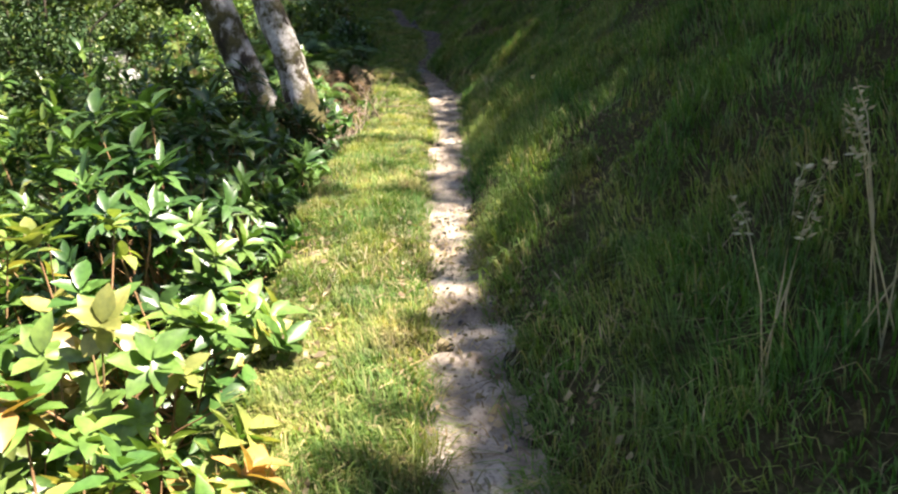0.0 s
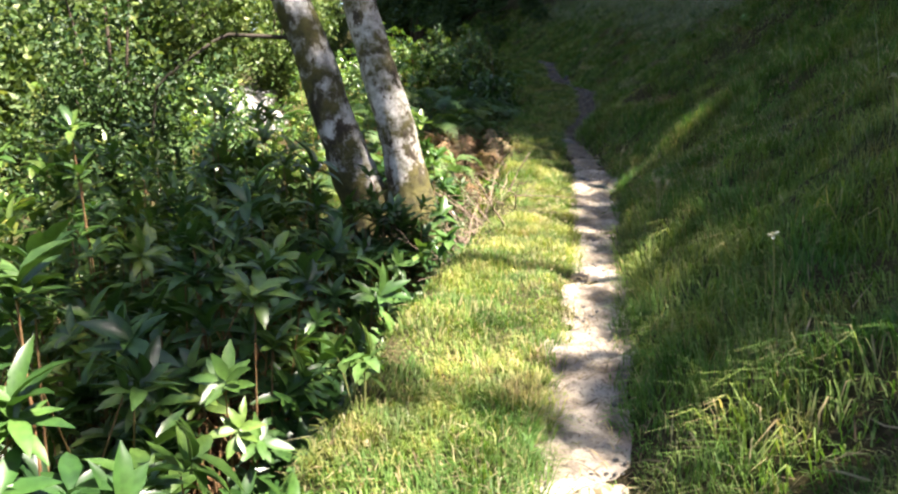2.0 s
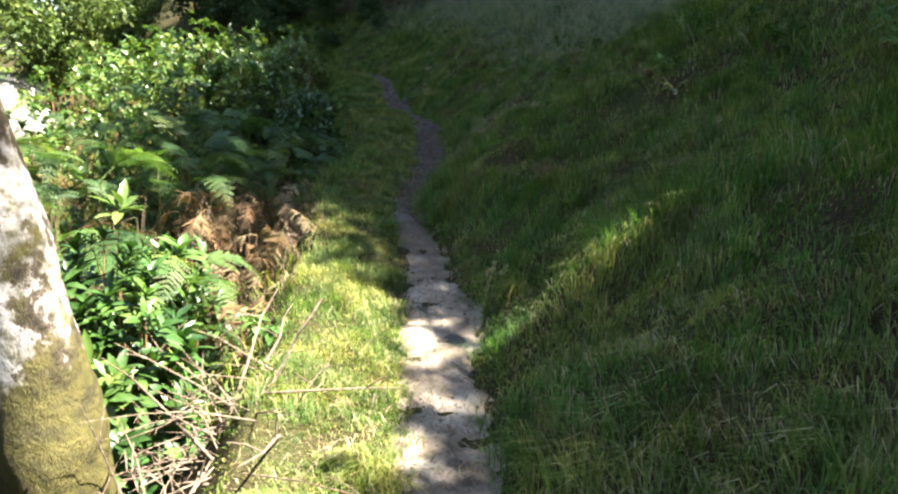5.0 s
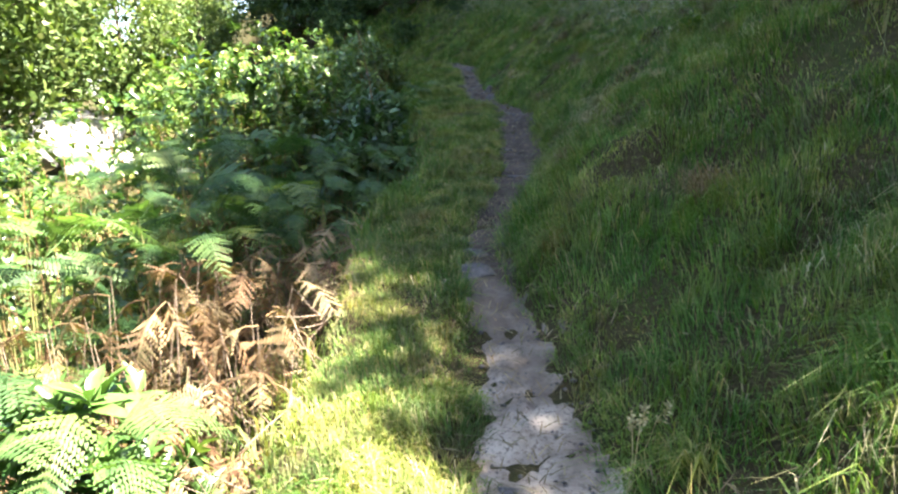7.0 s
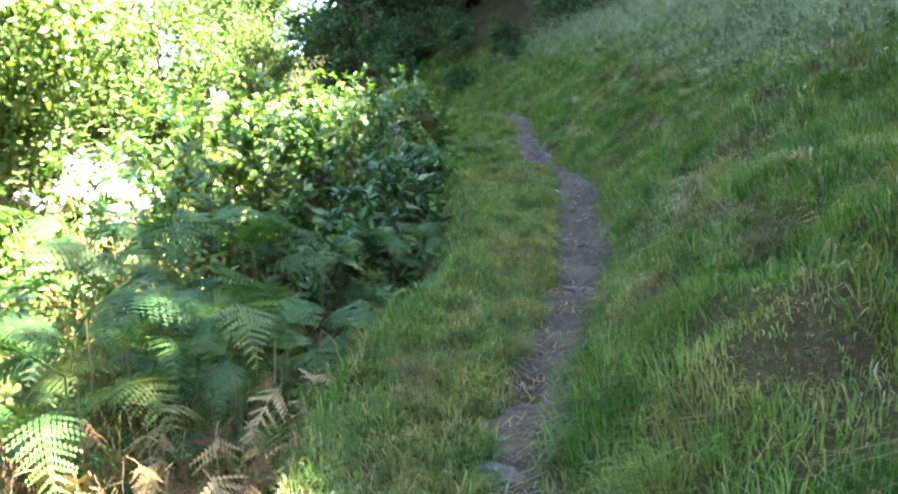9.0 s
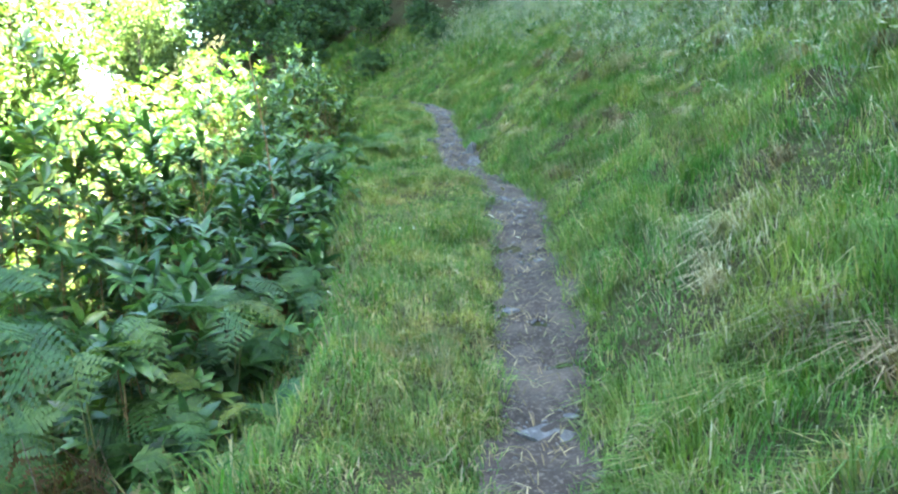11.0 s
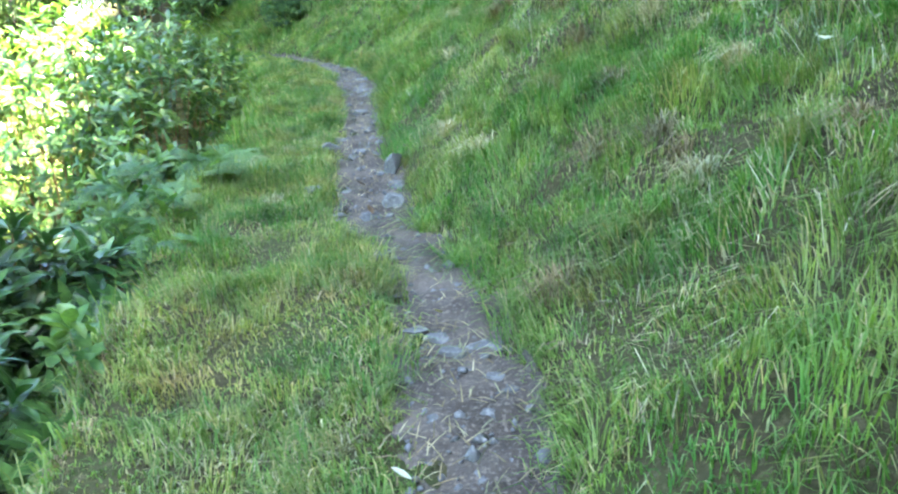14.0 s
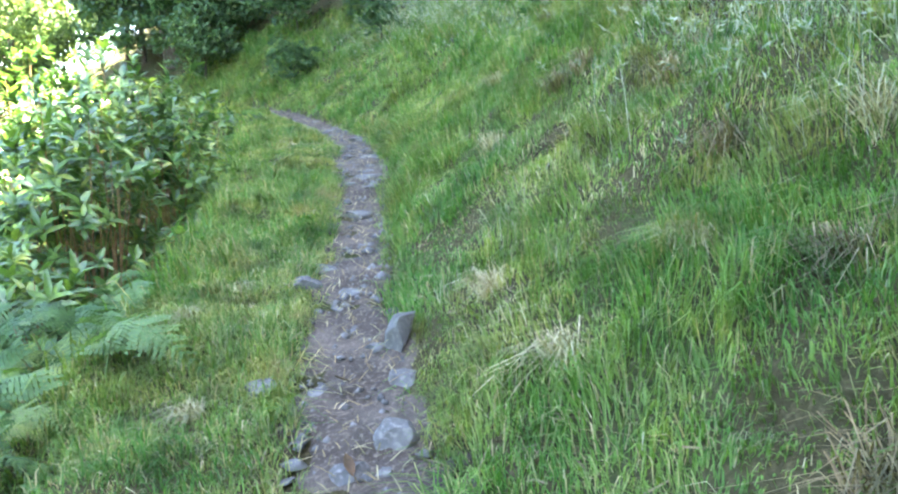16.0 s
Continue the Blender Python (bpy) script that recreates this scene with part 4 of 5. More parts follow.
# ---- trees ----
def crown_mesh(name, seed, size, clumps, per, leaf, mat, hang=0.0, hollow=0.55):
    rng = np.random.default_rng(seed)
    d = rng.normal(size=(clumps, 3))
    d /= np.linalg.norm(d, axis=1)[:, None]
    rad = rng.uniform(hollow, 1.0, clumps)[:, None] * (1 + 0.25 * np.sin(d[:, :1] * 5 + seed) * np.cos(d[:, 1:2] * 4))
    c = d * rad * np.array(size)
    rr = np.mean(size) * rng.uniform(0.12, 0.26, clumps)
    p = np.repeat(c, per, 0) + rng.normal(size=(clumps * per, 3)) * np.repeat(rr, per)[:, None] * np.array([0.6, 0.6, 0.45 + hang])
    n = len(p)
    u = rng.normal(size=(n, 3))
    u[:, 2] -= hang * 1.5
    u /= np.linalg.norm(u, axis=1)[:, None]
    w = np.cross(u, rng.normal(size=(n, 3)))
    w /= np.linalg.norm(w, axis=1)[:, None]
    s = leaf * rng.uniform(0.6, 1.3, n)[:, None]
    co = np.stack([p - u * s, p + w * s * 0.45, p + u * s, p - w * s * 0.45], 1).reshape(-1, 3)
    q = np.arange(n)[:, None] * 4 + np.array([[0, 1, 2, 3]])
    return fast(name, co, [q], mat), c


def tree(x, y, height, size, seed, mat, label, trunk_r=0.14, lean=(0.0, 0.0), clumps=70, per=110, leaf=0.07, low=0.45, name="tree", group="trees across the valley", bark=None, hang=0.0, sink=0.1, hollow=0.55, limbs=12):
    rng = random.Random(seed)
    g = float(ground_z(x, y))
    root = thing(name, (x, y, g), label, "tree", group)
    mid = Vector((lean[0] * height, lean[1] * height, height * low + size[2] * 0.6))
    pts = [Vector((0, 0, -sink)), mid * 0.25 + Vector((rng.uniform(-0.1, 0.1), 0, 0)), mid * 0.6, mid, Vector((mid.x * 1.1, mid.y * 1.1, height * 0.92))]
    co, q = tube(pts, [trunk_r * 1.4, trunk_r, trunk_r * 0.8, trunk_r * 0.5, trunk_r * 0.12], 9)
    child("trunk", fast("trunk", co, [q], bark or M_BARK, True), root)
    me, centres = crown_mesh("crown", seed, size, clumps, per, leaf, mat, hang, hollow)
    middle = Vector((mid.x, mid.y, height - size[2]))
    child("crown", me, root, Matrix.Translation(middle))
    for i in range(0, limbs * 2, 2):
        e = Vector(centres[i]) + middle
        s0 = mid * rng.uniform(0.55, 1.0)
        co, q = tube([s0, s0.lerp(e, 0.5) + Vector((0, 0, 0.15)), e], [trunk_r * 0.35, trunk_r * 0.22, trunk_r * 0.06], 6)
        child("limb", fast("limb", co, [q], bark or M_BARK, True), root)
    return root


def place_tree(src, x, y, rz=0.0, scale=1.0):
    o = copy_thing(src, pose(x, y, float(ground_z(x, y)), 0, 0, rz))
    o.scale = (scale,) * 3
    return o


# the forked birch
def birch():
    g = 0.32
    x, y = -0.78, 8.02
    root = thing("birch_tree", (x, y, g), "forked white-barked birch with a mossy foot leaning away from the path", "tree")
    rng = random.Random(8)
    for pts, radii in ((((0.2, 0.0, -0.15), (0.19, 0.0, 0.3), (0.14, 0.0, 0.62), (0.05, 0.02, 1.05), (-0.15, 0.05, 1.75), (-0.48, 0.13, 3.0), (-0.8, 0.3, 4.6), (-1.0, 0.5, 7.0)), (0.24, 0.195, 0.17, 0.155, 0.14, 0.12, 0.09, 0.03)),
                       (((-0.08, 0.0, -0.15), (-0.15, 0.0, 0.2), (-0.27, 0.0, 0.55), (-0.40, 0.0, 0.95), (-0.65, 0.02, 1.75), (-1.15, 0.08, 3.0), (-1.6, 0.1, 4.6), (-1.9, 0.1, 6.6)), (0.26, 0.22, 0.19, 0.17, 0.145, 0.12, 0.09, 0.03))):
        t = np.linspace(0, 1, len(pts))
        f = np.linspace(0, 1, 40)
        P = np.stack([np.interp(f, t, np.array(pts)[:, k]) for k in range(3)], -1)
        R = np.interp(f, t, radii)
        co, q = tube(P, R, 18)
        nn = np.array([0.02 * noise.noise(Vector(c) * 4) + 0.01 * noise.noise(Vector(c) * 13) for c in co])
        axis = np.repeat(P, 18, 0)
        co = axis + (co - axis) * (1 + nn / 0.14)[:, None]
        child("trunk", fast("trunk", co, [q], M_BIRCH, True), root)
    for (sx, sz), way in (((-0.75, 1.75), ((-0.5, -0.25, 0.02), (-0.95, -0.5, -0.35), (-1.02, -0.55, -0.85))), ((-0.72, 1.95), ((-0.6, -0.3, 0.35), (-1.4, -0.7, 0.45), (-2.2, -1.0, 0.2))),
                          ((-0.9, 2.3), ((-0.7, -0.6, 0.3), (-1.5, -1.3, 0.2), (-2.2, -1.8, -0.3))), ((-1.1, 2.8), ((-0.7, 0.2, 0.3), (-1.6, 0.3, 0.2), (-2.4, 0.3, -0.4))),
                          ((-0.9, 2.5), ((-0.3, -0.9, 0.4), (-0.6, -1.8, 0.4), (-0.9, -2.6, 0.0))), ((-0.6, 3.0), ((0.5, -0.6, 0.5), (0.9, -1.2, 0.8), (1.1, -1.6, 0.7)))):
        s0 = np.array((sx, 0.03, sz))
        P = [s0] + [s0 + np.array(w) for w in way]
        f = np.linspace(0, 3, 14)
        P = np.stack([np.interp(f, np.arange(4), np.array(P)[:, k]) for k in range(3)], -1)
        co, q = tube(P, np.linspace(0.022, 0.004, 14), 6)
        limb = child("limb", fast("limb", co, [q], M_DARKTWIG, True), root)
        runs = []
        for i in range(14):
            b = P[rng.randint(4, 13)]
            e = b + np.array((rng.uniform(-0.35, 0.35), rng.uniform(-0.35, 0.35), rng.uniform(-0.55, 0.1)))
            runs.append(([b, (b + e) / 2 + np.array((0, 0, 0.04)), e], [0.004, 0.003, 0.0015]))
        if way[2][2] > -0.8:
            co, q = tubes(runs, 4)
            tagged(child("twig_spray", fast("twig_spray", co, [q], M_DARKTWIG), limb), kind="stuff")
            r2 = np.random.default_rng(rng.randint(0, 999))
            ends = np.array([r[0][2] for r in runs])
            p = np.repeat(ends, 45, 0) + r2.normal(size=(len(ends) * 45, 3)) * (0.14, 0.14, 0.16)
            n = len(p)
            u = r2.normal(size=(n, 3)) - (0, 0, 0.6)
            u /= np.linalg.norm(u, axis=1)[:, None]
            w = np.cross(u, r2.normal(size=(n, 3)))
            w /= np.linalg.norm(w, axis=1)[:, None]
            s = 0.024 * r2.uniform(0.7, 1.3, n)[:, None]
            co = np.stack([p - u * s, p + w * s * 0.7, p + u * s, p - w * s * 0.7], 1).reshape(-1, 3)
            tagged(child("foliage", fast("foliage", co, [np.arange(n)[:, None] * 4 + np.array([[0, 1, 2, 3]])], M_TREE), limb), kind="stuff")
    for k, (cx, cy, cz, sz) in enumerate(((-1.3, 0.4, 5.2, (1.5, 1.5, 1.5)), (-2.3, -0.6, 4.2, (1.2, 1.4, 1.0)), (-0.9, 0.8, 6.6, (1.2, 1.2, 1.2)))):
        me, _ = crown_mesh("crown", 60 + k, sz, 50, 90, 0.035, M_TREE, 0.4, 0.2)
        child("crown", me, root, Matrix.Translation((cx, cy, cz)))


birch()

# trees across the valley, in full sun
SUNLIT = "broad leafy tree in full sun across the valley"
t1 = tree(-9.5, 23.5, 7.5, (2.6, 2.4, 3.2), 1, M_TREE, SUNLIT, 0.16, low=0.2, clumps=100, per=120, leaf=0.12, hang=0.3)
t2 = tree(-12.5, 27.5, 9.5, (3.0, 2.8, 4.2), 2, M_TREE, SUNLIT, 0.2, low=0.2, clumps=120, per=120, leaf=0.13, hang=0.3)
for x, y, rz, s, src in ((-11.5, 19.0, 60, 1.0, t2), (-8.2, 28.5, 120, 0.75, t1), (-15.0, 22.5, 200, 1.1, t2), (-9.5, 15.0, 250, 0.9, t1), (-8.5, 11.0, 30, 0.8, t2), (-7.2, 6.5, 80, 0.8, t1),
                         (-12.5, 12.0, 140, 1.0, t2), (-17.0, 29.0, 300, 1.0, t2), (-13.0, 33.5, 20, 0.75, t1), (-16, 38, 70, 1.0, t1), (-9.0, 38, 170, 0.6, t1), (-11.0, 44.0, 50, 0.8, t2), (-15.0, 15.0, 33, 1.1, t2), (-11.5, 7.0, 210, 1.0, t2), (-18.0, 10.0, 99, 1.2, t2), (-20.5, 19.0, 300, 1.3, t2), (-23.0, 30.0, 10, 1.2, t2), (-19.0, 25.5, 45, 1.1, t1), (-27.0, 24.0, 180, 1.4, t2), (-24.0, 14.0, 250, 1.3, t1), (-14.0, 50.0, 77, 1.0, t2), (-21.0, 46.0, 140, 1.2, t2)):
    place_tree(src, x, y, rz, s)

tree(-3.5, 8.6, 4.3, (1.2, 1.6, 1.9), 5, M_DARKTREE, "small dark tree with fine leaves below the path", 0.07, (0.02, 0), 130, 150, 0.03, 0.15, "small_tree", "", hollow=0.1)
tree(-3.3, 5.6, 4.6, (1.1, 1.3, 0.9), 6, M_DARKTREE, "small dark tree with fine leaves below the path", 0.06, (0.02, 0), 90, 150, 0.03, 0.5, "small_tree", "", hollow=0.1)

# the dark grove where the path turns
DARK = "dense dark tree overhanging the bank where the path turns"
d1 = tree(1.9, 33.6, 7.2, (3.4, 3.0, 2.6), 11, M_DARKTREE, DARK, 0.24, (-0.34, 0.0), 130, 90, 0.105, 0.3, group="dark trees above the bank", hollow=0.3)
d2 = tree(-3.9, 35.5, 8.6, (2.8, 2.6, 3.2), 12, M_DARKTREE, DARK, 0.2, (0, 0), 120, 90, 0.105, 0.2, group="dark trees above the bank", hollow=0.3)
for x, y, rz, s, src in ((4.8, 36.5, 40, 1.0, d1), (0.2, 38.5, 100, 0.9, d2), (-5.0, 41.0, 200, 0.9, d2), (5.8, 32.5, 300, 0.8, d1), (2.5, 41.5, 20, 1.2, d2), (8.0, 40.0, 150, 1.2, d1), (-1.6, 42.0, 70, 1.1, d2), (9.5, 34.0, 90, 1.0, d1), (6.5, 44, 0, 1.2, d2)):
    place_tree(src, x, y, rz, s)
for x, y, rz, s, src in ((3.9, 31.2, 215, 0.62, d1), (5.2, 29.0, 120, 0.6, d2), (6.4, 27.0, 260, 0.62, d1), (7.2, 24.8, 30, 0.6, d2)):
    place_tree(src, x, y, rz, s)
LOW = "low dark shrub under the trees on the bank"
u1 = tree(-0.5, 36.6, 3.0, (1.6, 1.4, 1.4), 13, M_DARKTREE, LOW, 0.05, (0, 0), 80, 75, 0.09, 0.1, "shrub", "low shrubs under the trees", hollow=0.15, limbs=6)
for x, y, rz, s in ((1.4, 37.2, 40, 1.1), (3.2, 36.5, 90, 1.0), (5.4, 37.0, 160, 1.2), (-2.4, 38.0, 200, 1.1), (7.5, 36.0, 240, 1.2), (0.5, 40.0, 20, 1.3), (3.8, 40.0, 310, 1.3), (-4.2, 38.5, 70, 1.0), (9.5, 37.5, 10, 1.3), (4.2, 33.2, 130, 0.6), (-0.6, 32.6, 180, 0.45), (-1.0, 34.2, 280, 0.5), 
                    (-0.4, 30.4, 33, 0.3), (0.9, 31.2, 77, 0.35), (1.2, 29.2, 144, 0.25), (-2.6, 33.0, 12, 0.5), (-3.4, 31.4, 80, 0.45), (3.6, 30.6, 300, 0.35), (3.6, 32.6, 55, 0.75), (4.6, 31.6, 210, 0.8), (6.4, 31.0, 350, 0.85), (-2.6, 37.0, 140, 0.7), (-3.3, 40.6, 20, 1.0), (-3.2, 36.0, 66, 0.6), (-2.0, 35.6, 200, 0.45), (-4.6, 43.0, 20, 1.2), (-4.3, 36.0, 60, 1.0), (-3.3, 34.6, 150, 0.75), (-5.4, 37.6, 240, 1.15), (-2.3, 34.0, 330, 0.6), (-6.4, 39.4, 10, 1.2), (-3.9, 38.4, 100, 1.5), (-1.6, 36.4, 280, 1.2), (2.3, 29.4, 25, 0.45), (3.0, 28.2, 140, 0.55), (3.8, 27.2, 250, 0.62), (4.5, 26.0, 80, 0.62), (5.1, 24.7, 310, 0.62), (5.4, 26.8, 45, 0.9), (4.3, 28.4, 200, 0.85), (6.2, 25.2, 120, 0.95)):
    place_tree(u1, x, y, rz, s)

# trees added along the top of the bank, mostly unseen, to keep the sun off it
CREST = "leafy tree added on the crest, mostly out of view, to shade the bank"
rr = random.Random(3)
s1 = tree(6.6, -4.0, 6.0, (1.5, 1.5, 2.9), 21, M_DARKTREE, CREST, 0.09, (0, 0), 150, 56, 0.105, 0.2, "tree", "trees along the crest of the bank", hollow=0.1, limbs=4)
y = -3.0
while y < 12.0:
    # heights along the row set where its shadow ends on bank and path
    tall = 1.01 if y < 0.75 else 0.935 if y < 2.7 else 0.885 if y < 4.2 else 0.93 if y < 5.6 else 0.945 if y < 9.2 else 1.15
    place_tree(s1, float(along(XY, y)) + 6.5 + rr.uniform(-0.15, 0.15), y, rr.uniform(0, 360), tall * rr.uniform(0.975, 1.03))
    y += rr.uniform(0.32, 0.5)
s2 = tree(7.6, 10.4, 9.8, (1.9, 1.9, 4.7), 22, M_DARKTREE, CREST, 0.14, (0, 0), 220, 70, 0.123, 0.2, "tree", "trees along the crest of the bank", hollow=0.1, limbs=4)
y = 11.6
while y < 37:
    place_tree(s2, float(along(XY, y)) + 6.6 + rr.uniform(-0.3, 0.3), y, rr.uniform(0, 360), rr.uniform(1.13, 1.2))
    y += rr.uniform(0.9, 1.35)
# narrow unseen crowns, added to throw bands of shade across the path
s4 = tree(6.7, 2.9, 6.7, (0.32, 0.28, 1.3), 25, M_DARKTREE, "slender young tree added on the crest to cast dapples on the path", 0.04, (0, 0), 40, 90, 0.06, 0.5, "tree", "trees along the crest of the bank", hollow=0.1)
for y, k in ((4.8, 0.97), (6.1, 0.98)):
    place_tree(s4, float(along(XY, y)) + 6.5, y, y * 70, k)
# two high unseen crowns, added so their shade falls on the left bushes
s3 = tree(6.5, 4.3, 11.2, (1.25, 1.7, 1.1), 24, M_DARKTREE, "slender tall tree added on the crest to shade the bushes below the path", 0.09, (0, 0), 190, 150, 0.07, 0.7, "tree", "trees along the crest of the bank", hollow=0.1)
s5 = tree(7.5, 2.2, 11.0, (0.8, 1.5, 0.9), 26, M_DARKTREE, "slender thin-crowned tree added on the crest to dapple the bushes below the path", 0.07, (0, 0), 34, 120, 0.07, 0.7, "tree", "trees along the crest of the bank", hollow=0.1)

# pale rocks in the sun across the valley
for i, (x, y, s, rz, up) in enumerate(((-9.2, 27.2, (2.0, 1.5, 1.3), 20, 0.3), (-8.0, 25.8, (1.4, 1.1, 0.8), 70, 0.1), (-10.4, 29.0, (1.9, 1.6, 1.6), 130, 0.5), (-7.4, 24.4, (1.0, 0.8, 0.5), 10, 0.0), (-10.9, 26.2, (1.4, 1.1, 0.9), 210, 0.2))):
    stone(x, y, s, 40 + i, rz, "large pale boulder in full sun across the valley", 8, up, M_PALE, "boulder", "boulders across the valley")


# ---- small things ----
def stalk_tuft(x, y, n, h, seed, label):
    """A few tall seeding stalks on a tuft."""
    rng = random.Random(seed)
    g = float(ground_z(x, y))
    root = thing("grass_tuft", (x, y, g), label, "grass", "tall grass tufts")
    for i in range(n):
        a = rng.uniform(0, 6.283)
        lean = rng.uniform(0.1, 0.4)
        hh = h * rng.uniform(0.7, 1.05)
        d = Vector((math.cos(a) * lean, math.sin(a) * lean, 0))
        pts = [Vector((rng.uniform(-0.05, 0.05), rng.uniform(-0.05, 0.05), -0.02)), d * hh * 0.35 + Vector((0, 0, hh * 0.5)), d * hh * 0.8 + Vector((0, 0, hh * 0.85)), d * hh * 1.3 + Vector((0, 0, hh * 0.98))]
        co, q = tube(pts, [0.0022, 0.002, 0.0016, 0.0008], 5)
        parts_co, parts_q, k = [co], [q], len(co)
        for j in range(26):
            t = rng.uniform(0.55, 1.0)
            p = pts[1].lerp(pts[3], t) if t < 0.8 else pts[2].lerp(pts[3], (t - 0.8) * 5)
            u = Vector((rng.uniform(-1, 1), rng.uniform(-1, 1), rng.uniform(-0.3, 1))).normalized() * rng.uniform(0.012, 0.03)
            w = u.orthogonal().normalized() * 0.004
            parts_co.append(np.array([p, p + u * 0.5 + w, p + u, p + u * 0.5 - w]))
            parts_q.append(np.array([[k, k + 1, k + 2, k + 3]]))
            k += 4
        # bleached colour stands in for sunlight on the stalks
        child("stalk", fast("stalk", np.concatenate(parts_co), [np.concatenate(parts_q)], M_HAY), root)
    return root


stalk_tuft(0.86, 1.4, 4, 0.5, 1, "tall grass stalks coloured pale to look sunlit against the dark bank")
stalk_tuft(1.02, 1.3, 5, 0.55, 2, "tall grass stalks coloured pale to look sunlit against the dark bank")
stalk_tuft(1.12, 6.6, 3, 0.3, 3, "pale grass stalks at the edge of the path")
stalk_tuft(1.28, 9.4, 3, 0.3, 4, "pale grass stalks at the edge of the path")


def white_flower(x, y, h, seed):
    g = float(ground_z(x, y))
    root = thing("white_flower", (x, y, g), "small white flower head on a thin stem", "flower", "white flowers on the bank")
    co, q = tube([(0, 0, -0.02), (0.01, 0, h * 0.5), (0, 0.01, h)], [0.003, 0.0025, 0.002], 5)
    child("stem", fast("stem", co, [q], M_FERNSTALK, True), root)
    rng = random.Random(seed)
    co, qs, k = [], [], 0
    for i in range(14):
        c, f = leaf_shape(0.022, 0.012, 0.2, 0.3, k, rot_xz(rng.uniform(-0.2, 1.1), i * 2.4))
        co.append(c + (0, 0.01, h)), qs.append(f)
        k += len(c)
    child("petals", fast("petals", np.concatenate(co), [np.concatenate(qs)], M_PETAL, True), root)


white_flower(1.0, 4.25, 0.34, 1)
white_flower(1.75, 5.2, 0.3, 2)


def fallen_leaf(x, y, rz, length, label, mat):
    length *= 0.7
    c, f = leaf_shape(length, length * 0.42, -0.25, 0.5, 0, rot_xz(0.12, 0))
    o = new("fallen_leaf", fast("fallen_leaf", c, [f], mat, True))
    o.matrix_basis = pose(x, y, float(ground_z(x, y)) + 0.055, 8, 0, rz)
    return tagged(o, label, "leaf", "fallen leaves")


fallen_leaf(1.44, 16.58, 70, 0.085, "pale fallen leaf lying at the path's edge", M_PETAL)
fallen_leaf(0.88, 16.2, 10, 0.06, "small pale fallen leaf on the grass verge", M_PETAL)
fallen_leaf(0.80, 16.24, 40, 0.05, "small pale fallen leaf on the grass verge", M_PETAL)
fallen_leaf(0.47, 16.4, 100, 0.06, "pale fallen leaf at the verge's edge", M_PETAL)
fallen_leaf(0.42, 15.6, 60, 0.06, "pale fallen leaf at the verge's edge", M_PETAL)
fallen_leaf(1.55, 16.0, 80, 0.06, "pale fallen leaf on the trodden path", M_PETAL)
fallen_leaf(1.33, 18.95, 20, 0.12, "brown fallen leaf on the trodden path", M_DEADFERN)
fallen_leaf(1.28, 19.55, 120, 0.10, "brown fallen leaf on the trodden path", M_DEADFERN)
fallen_leaf(1.60, 17.55, 150, 0.10, "brown fallen leaf on the trodden path", M_DEADFERN)


def dead_stick(x, y, tip, r, label):
    g = float(ground_z(x, y))
    o = thing("dead_stick", (x, y, g), label, "stick", "dead sticks among the bracken")
    p0, p1 = Vector((0, 0, -0.05)), Vector(tip)
    pts = [p0, p0.lerp(p1, 0.3) + Vector((0.012, 0, 0)), p0.lerp(p1, 0.65) - Vector((0.01, 0.01, 0)), p1]
    co, q = tube(pts, [r, r * 0.9, r * 0.8, r * 0.7], 8)
    child("shaft", fast("shaft", co, [q], M_TWIG, True), o)
    co, q = tube([pts[2], pts[2] + Vector((0.06, -0.04, 0.09)), pts[2] + Vector((0.16, -0.06, 0.13))], [r * 0.5, r * 0.35, r * 0.15], 6)
    child("side_twig", fast("side_twig", co, [q], M_TWIG, True), o)


dead_stick(-0.38, 14.7, (0.05, 0.12, 0.62), 0.018, "broken dead stick standing among the bracken")
dead_stick(-0.55, 14.35, (0.5, 0.25, 0.42), 0.014, "dead stick leaning through the bracken")
dead_stick(-0.2, 14.3, (0.02, 0.05, 0.5), 0.013, "brown dead stalk standing at the verge")
dead_stick(0.12, 8.2, (0.25, 0.2, 0.36), 0.006, "dead branch pointing out of the twig heap")


def bare_shoot(x, y, top, seed):
    """A tall thin rhododendron shoot with a few leaf rosettes."""
    rng = random.Random(seed)
    g = float(ground_z(x, y))
    root = thing("rhododendron_shoot", (x, y, g), "tall thin rhododendron shoot with sparse leaf rosettes", "bush")
    h = top - g
    pts = [Vector((0.06, 0, -0.03)), Vector((0.05, 0.01, h * 0.35)), Vector((0.0, 0.0, h * 0.7)), Vector((-0.09, 0.02, h))]
    co, q = tube(pts, [0.011, 0.009, 0.007, 0.004], 7)
    child("stem", fast("stem", co, [q], M_STEM, True), root)
    for t, s_ in ((1.0, 0.7), (0.84, 0.6), (0.66, 0.9), (0.5, 1.1), (0.4, 1.1), (0.3, 1.2)):
        k = t * 3
        i = min(int(k), 2)
        p = pts[i].lerp(pts[i + 1], k - i)
        m = Matrix.Translation(p) @ pose(0, 0, 0, rng.uniform(-15, 15), rng.uniform(-15, 15), rng.uniform(0, 360)) @ Matrix.Scale(s_, 4)
        tagged(child("leaf_rosette", rng.choice(WHORLS["rhodo"]), root, m), kind="stuff")


bare_shoot(-0.18, 16.85, 2.72, 3)


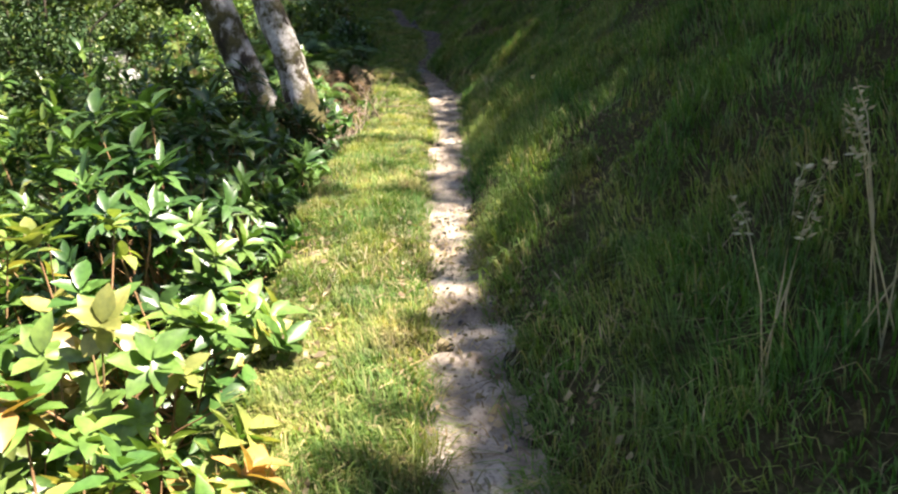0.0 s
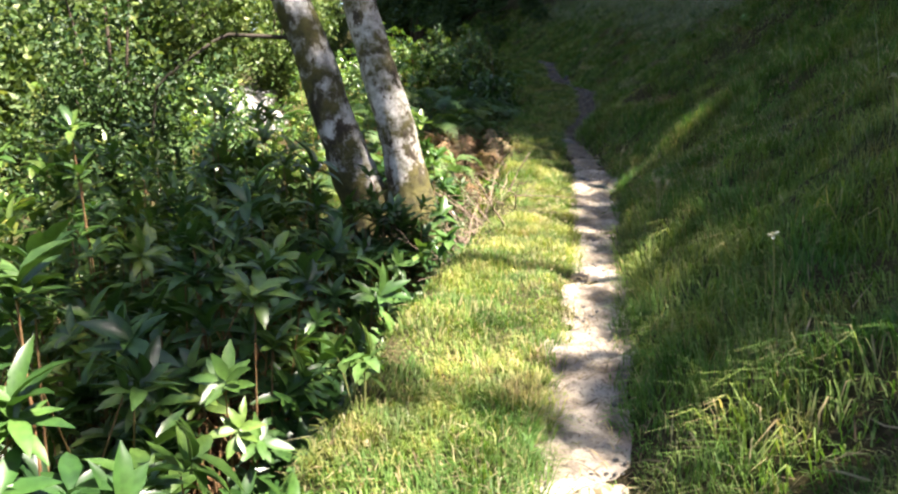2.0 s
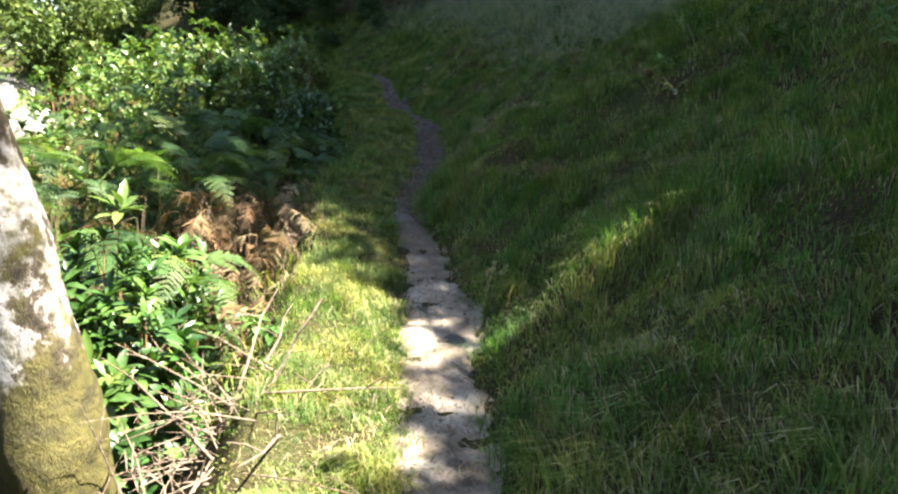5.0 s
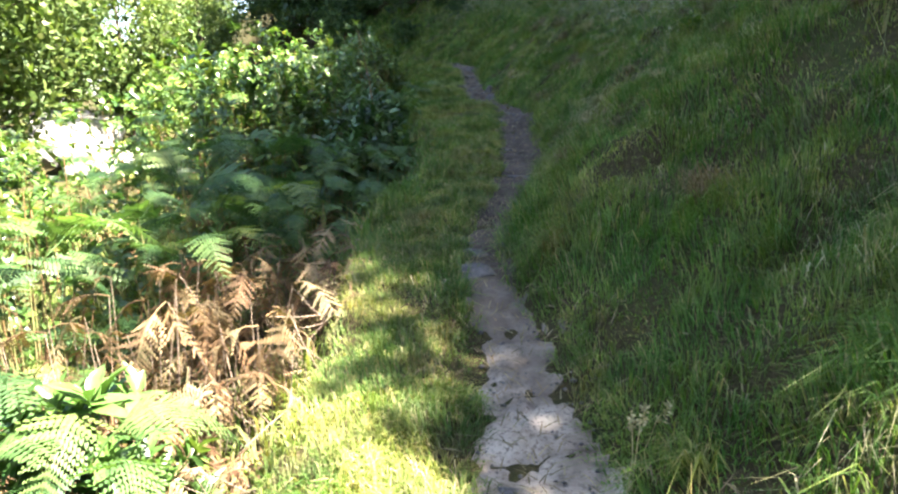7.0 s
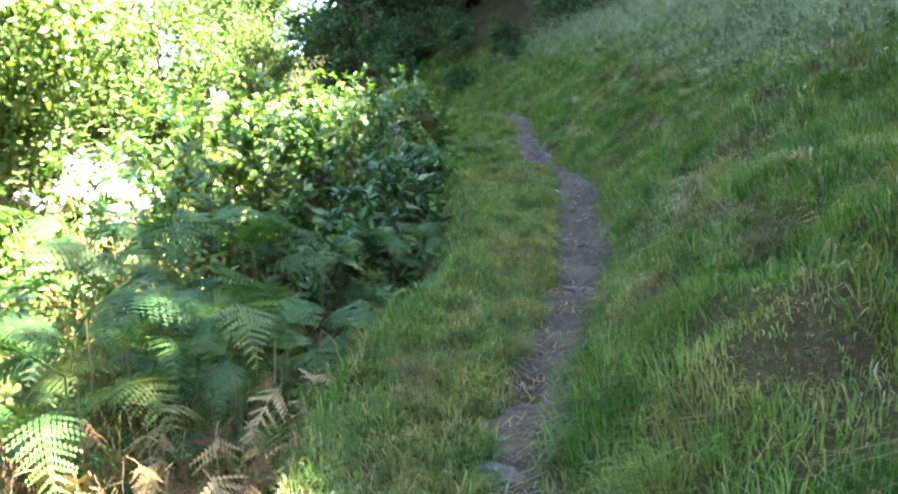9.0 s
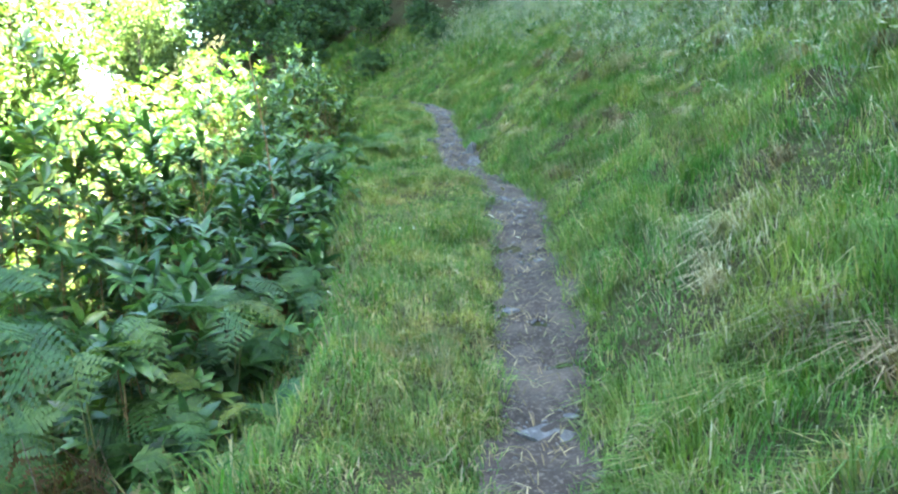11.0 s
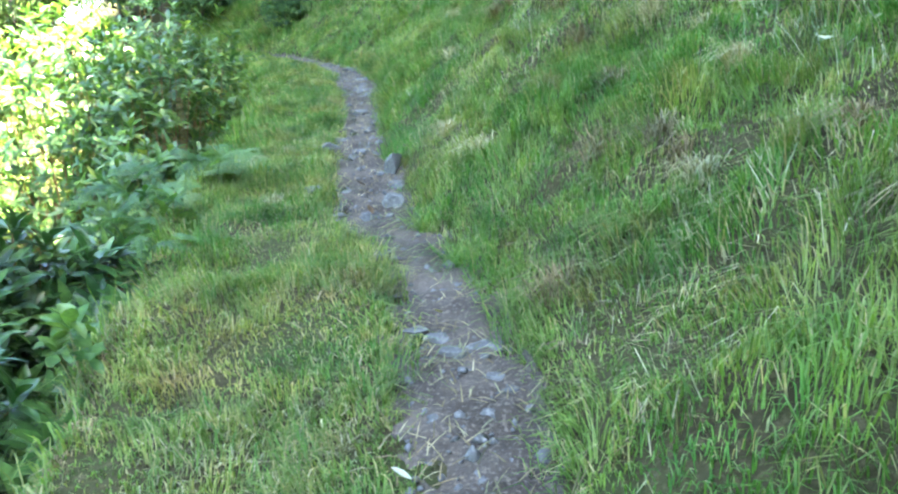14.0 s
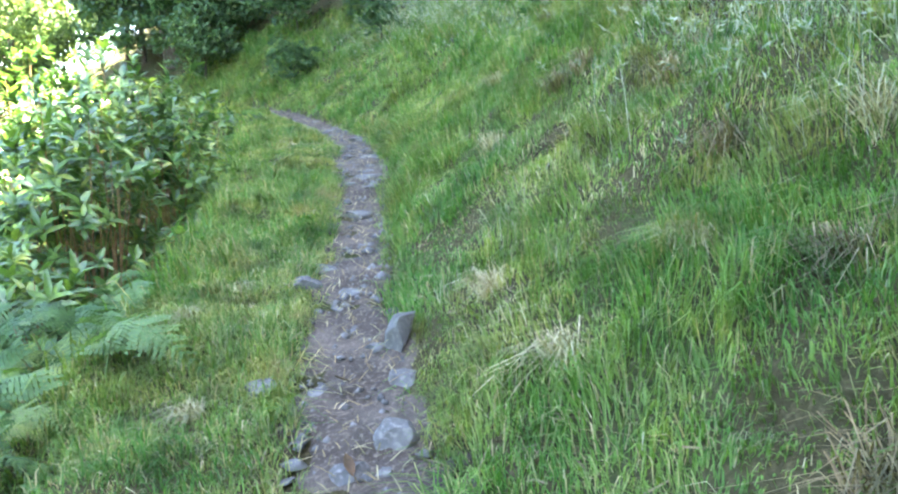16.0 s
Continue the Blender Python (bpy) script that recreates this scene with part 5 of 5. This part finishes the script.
def weed(x, y, n, seed, label="leafy green weed growing in the bank grass"):
    """A low weed of a few leaf rosettes."""
    rng = random.Random(seed)
    g = float(ground_z(x, y))
    root = thing("weed", (x, y, g), label, "plant", "weeds on the bank")
    for i in range(n):
        px, py_, h = rng.uniform(-0.1, 0.1), rng.uniform(-0.1, 0.1), rng.uniform(0.1, 0.24)
        co, q = tube([(px * 0.3, py_ * 0.3, -0.02), (px * 0.7, py_ * 0.7, h * 0.6), (px, py_, h)], [0.004, 0.003, 0.002], 5)
        child("stem", fast("stem", co, [q], M_FERNSTALK, True), root)
        m = pose(px, py_, h, rng.uniform(-25, 25), rng.uniform(-25, 25), rng.uniform(0, 360)) @ Matrix.Scale(rng.uniform(0.7, 1.1), 4)
        tagged(child("leaf_rosette", rng.choice(WEEDS), root, m), kind="stuff")


WEEDS = [fast("shoot", c, [q], M_WEED, True) for c, q in SOFT]
wr = random.Random(12)
for i in range(34):
    y = wr.uniform(3, 25)
    weed(float(along(XY, y)) + wr.uniform(1.3, 4.2), y, wr.randint(2, 4), 300 + i)
for i, (x, y) in enumerate(((0.1, 17.9), (0.35, 17.3), (0.2, 19.0), (0.35, 15.0), (0.3, 16.6), (0.15, 13.4), (-0.2, 5.9), (-0.3, 4.4), (0.12, 20.6), (0.2, 21.4), (0.05, 9.2))):
    weed(x, y, 4, 400 + i, "leafy green weed at the edge of the verge")


def tussock(x, y, r, seed, mat, label):
    """A clump of long, bent blades, each end hanging."""
    g = np.random.default_rng(seed)
    n = 150
    a, d = g.uniform(0, 6.283, n), g.uniform(0, 0.4, n) * r
    px, py_ = x + np.cos(a) * d, y + np.sin(a) * d
    co, q, t = blades(px, py_, g.uniform(0.5, 1.2, n) * r, g.uniform(0.5, 1.7, n), np.full(n, 0.0024), np.array([-0.4, 0, -0.1]), g, combed=False)
    z = float(ground_z(x, y))
    o = new("tussock", fast("tussock", co - np.array([x, y, z]), [q, t], mat))
    o.location = (x, y, z)
    return tagged(o, label, "grass", "tussocks on the bank", "stuff")


tr_ = random.Random(31)
for i, (x, y) in enumerate(((2.68, 16.33), (2.63, 15.47), (1.98, 19.05), (2.38, 18.1), (1.85, 19.7), (2.3, 20.5), (2.1, 14.3), (2.0, 17.3), (3.1, 18.6), (2.7, 19.6), (3.3, 16.0), (1.9, 12.2), (2.6, 12.8), (3.0, 21.5), (2.2, 22.4), (1.95, 10.8), (2.5, 9.6), (2.9, 11.3))):
    tussock(x, y, tr_.uniform(0.12, 0.2), 500 + i, (M_HAY, M_DEADGRASS)[i % 2], ("clump of bleached dry grass on the bank", "clump of rust-brown dead grass on the bank")[i % 2])
for i in range(26):
    y = tr_.uniform(2.5, 24)
    tussock(float(along(XY, y)) + tr_.uniform(0.35, 3.2), y, tr_.uniform(0.11, 0.19), 600 + i, M_BANK, "clump of lush green grass on the bank")
for i in range(66):
    y = tr_.uniform(12.5, 24)
    tussock(float(along(XY, y)) + tr_.uniform(0.5, 3.4), y, tr_.uniform(0.1, 0.19), 640 + i, (M_STRAW, M_HAY, M_DEADGRASS)[i % 3], ("clump of dull straw-coloured grass on the bank", "clump of bleached dry grass on the bank", "clump of rust-brown dead grass on the bank")[i % 3])
for i in range(7):
    y = tr_.uniform(15.5, 22)
    tussock(float(along(XY, y)) - 0.3 - tr_.uniform(0.1, 0.6), y, tr_.uniform(0.07, 0.11), 680 + i, (M_HAY, M_BANK)[i % 2], ("small clump of dry grass on the verge", "small clump of green grass on the verge")[i % 2])
tussock(1.30, 11.15, 0.2, 700, M_VERGE, "sunlit grass tuft at the path's edge")
tussock(1.42, 9.3, 0.16, 701, M_VERGE, "sunlit grass tuft at the path's edge")
tussock(1.62, 18.75, 0.2, 702, M_BANK, "clump of lush green grass at the path's edge")
tussock(1.75, 18.2, 0.2, 703, M_BANK, "clump of lush green grass at the path's edge")
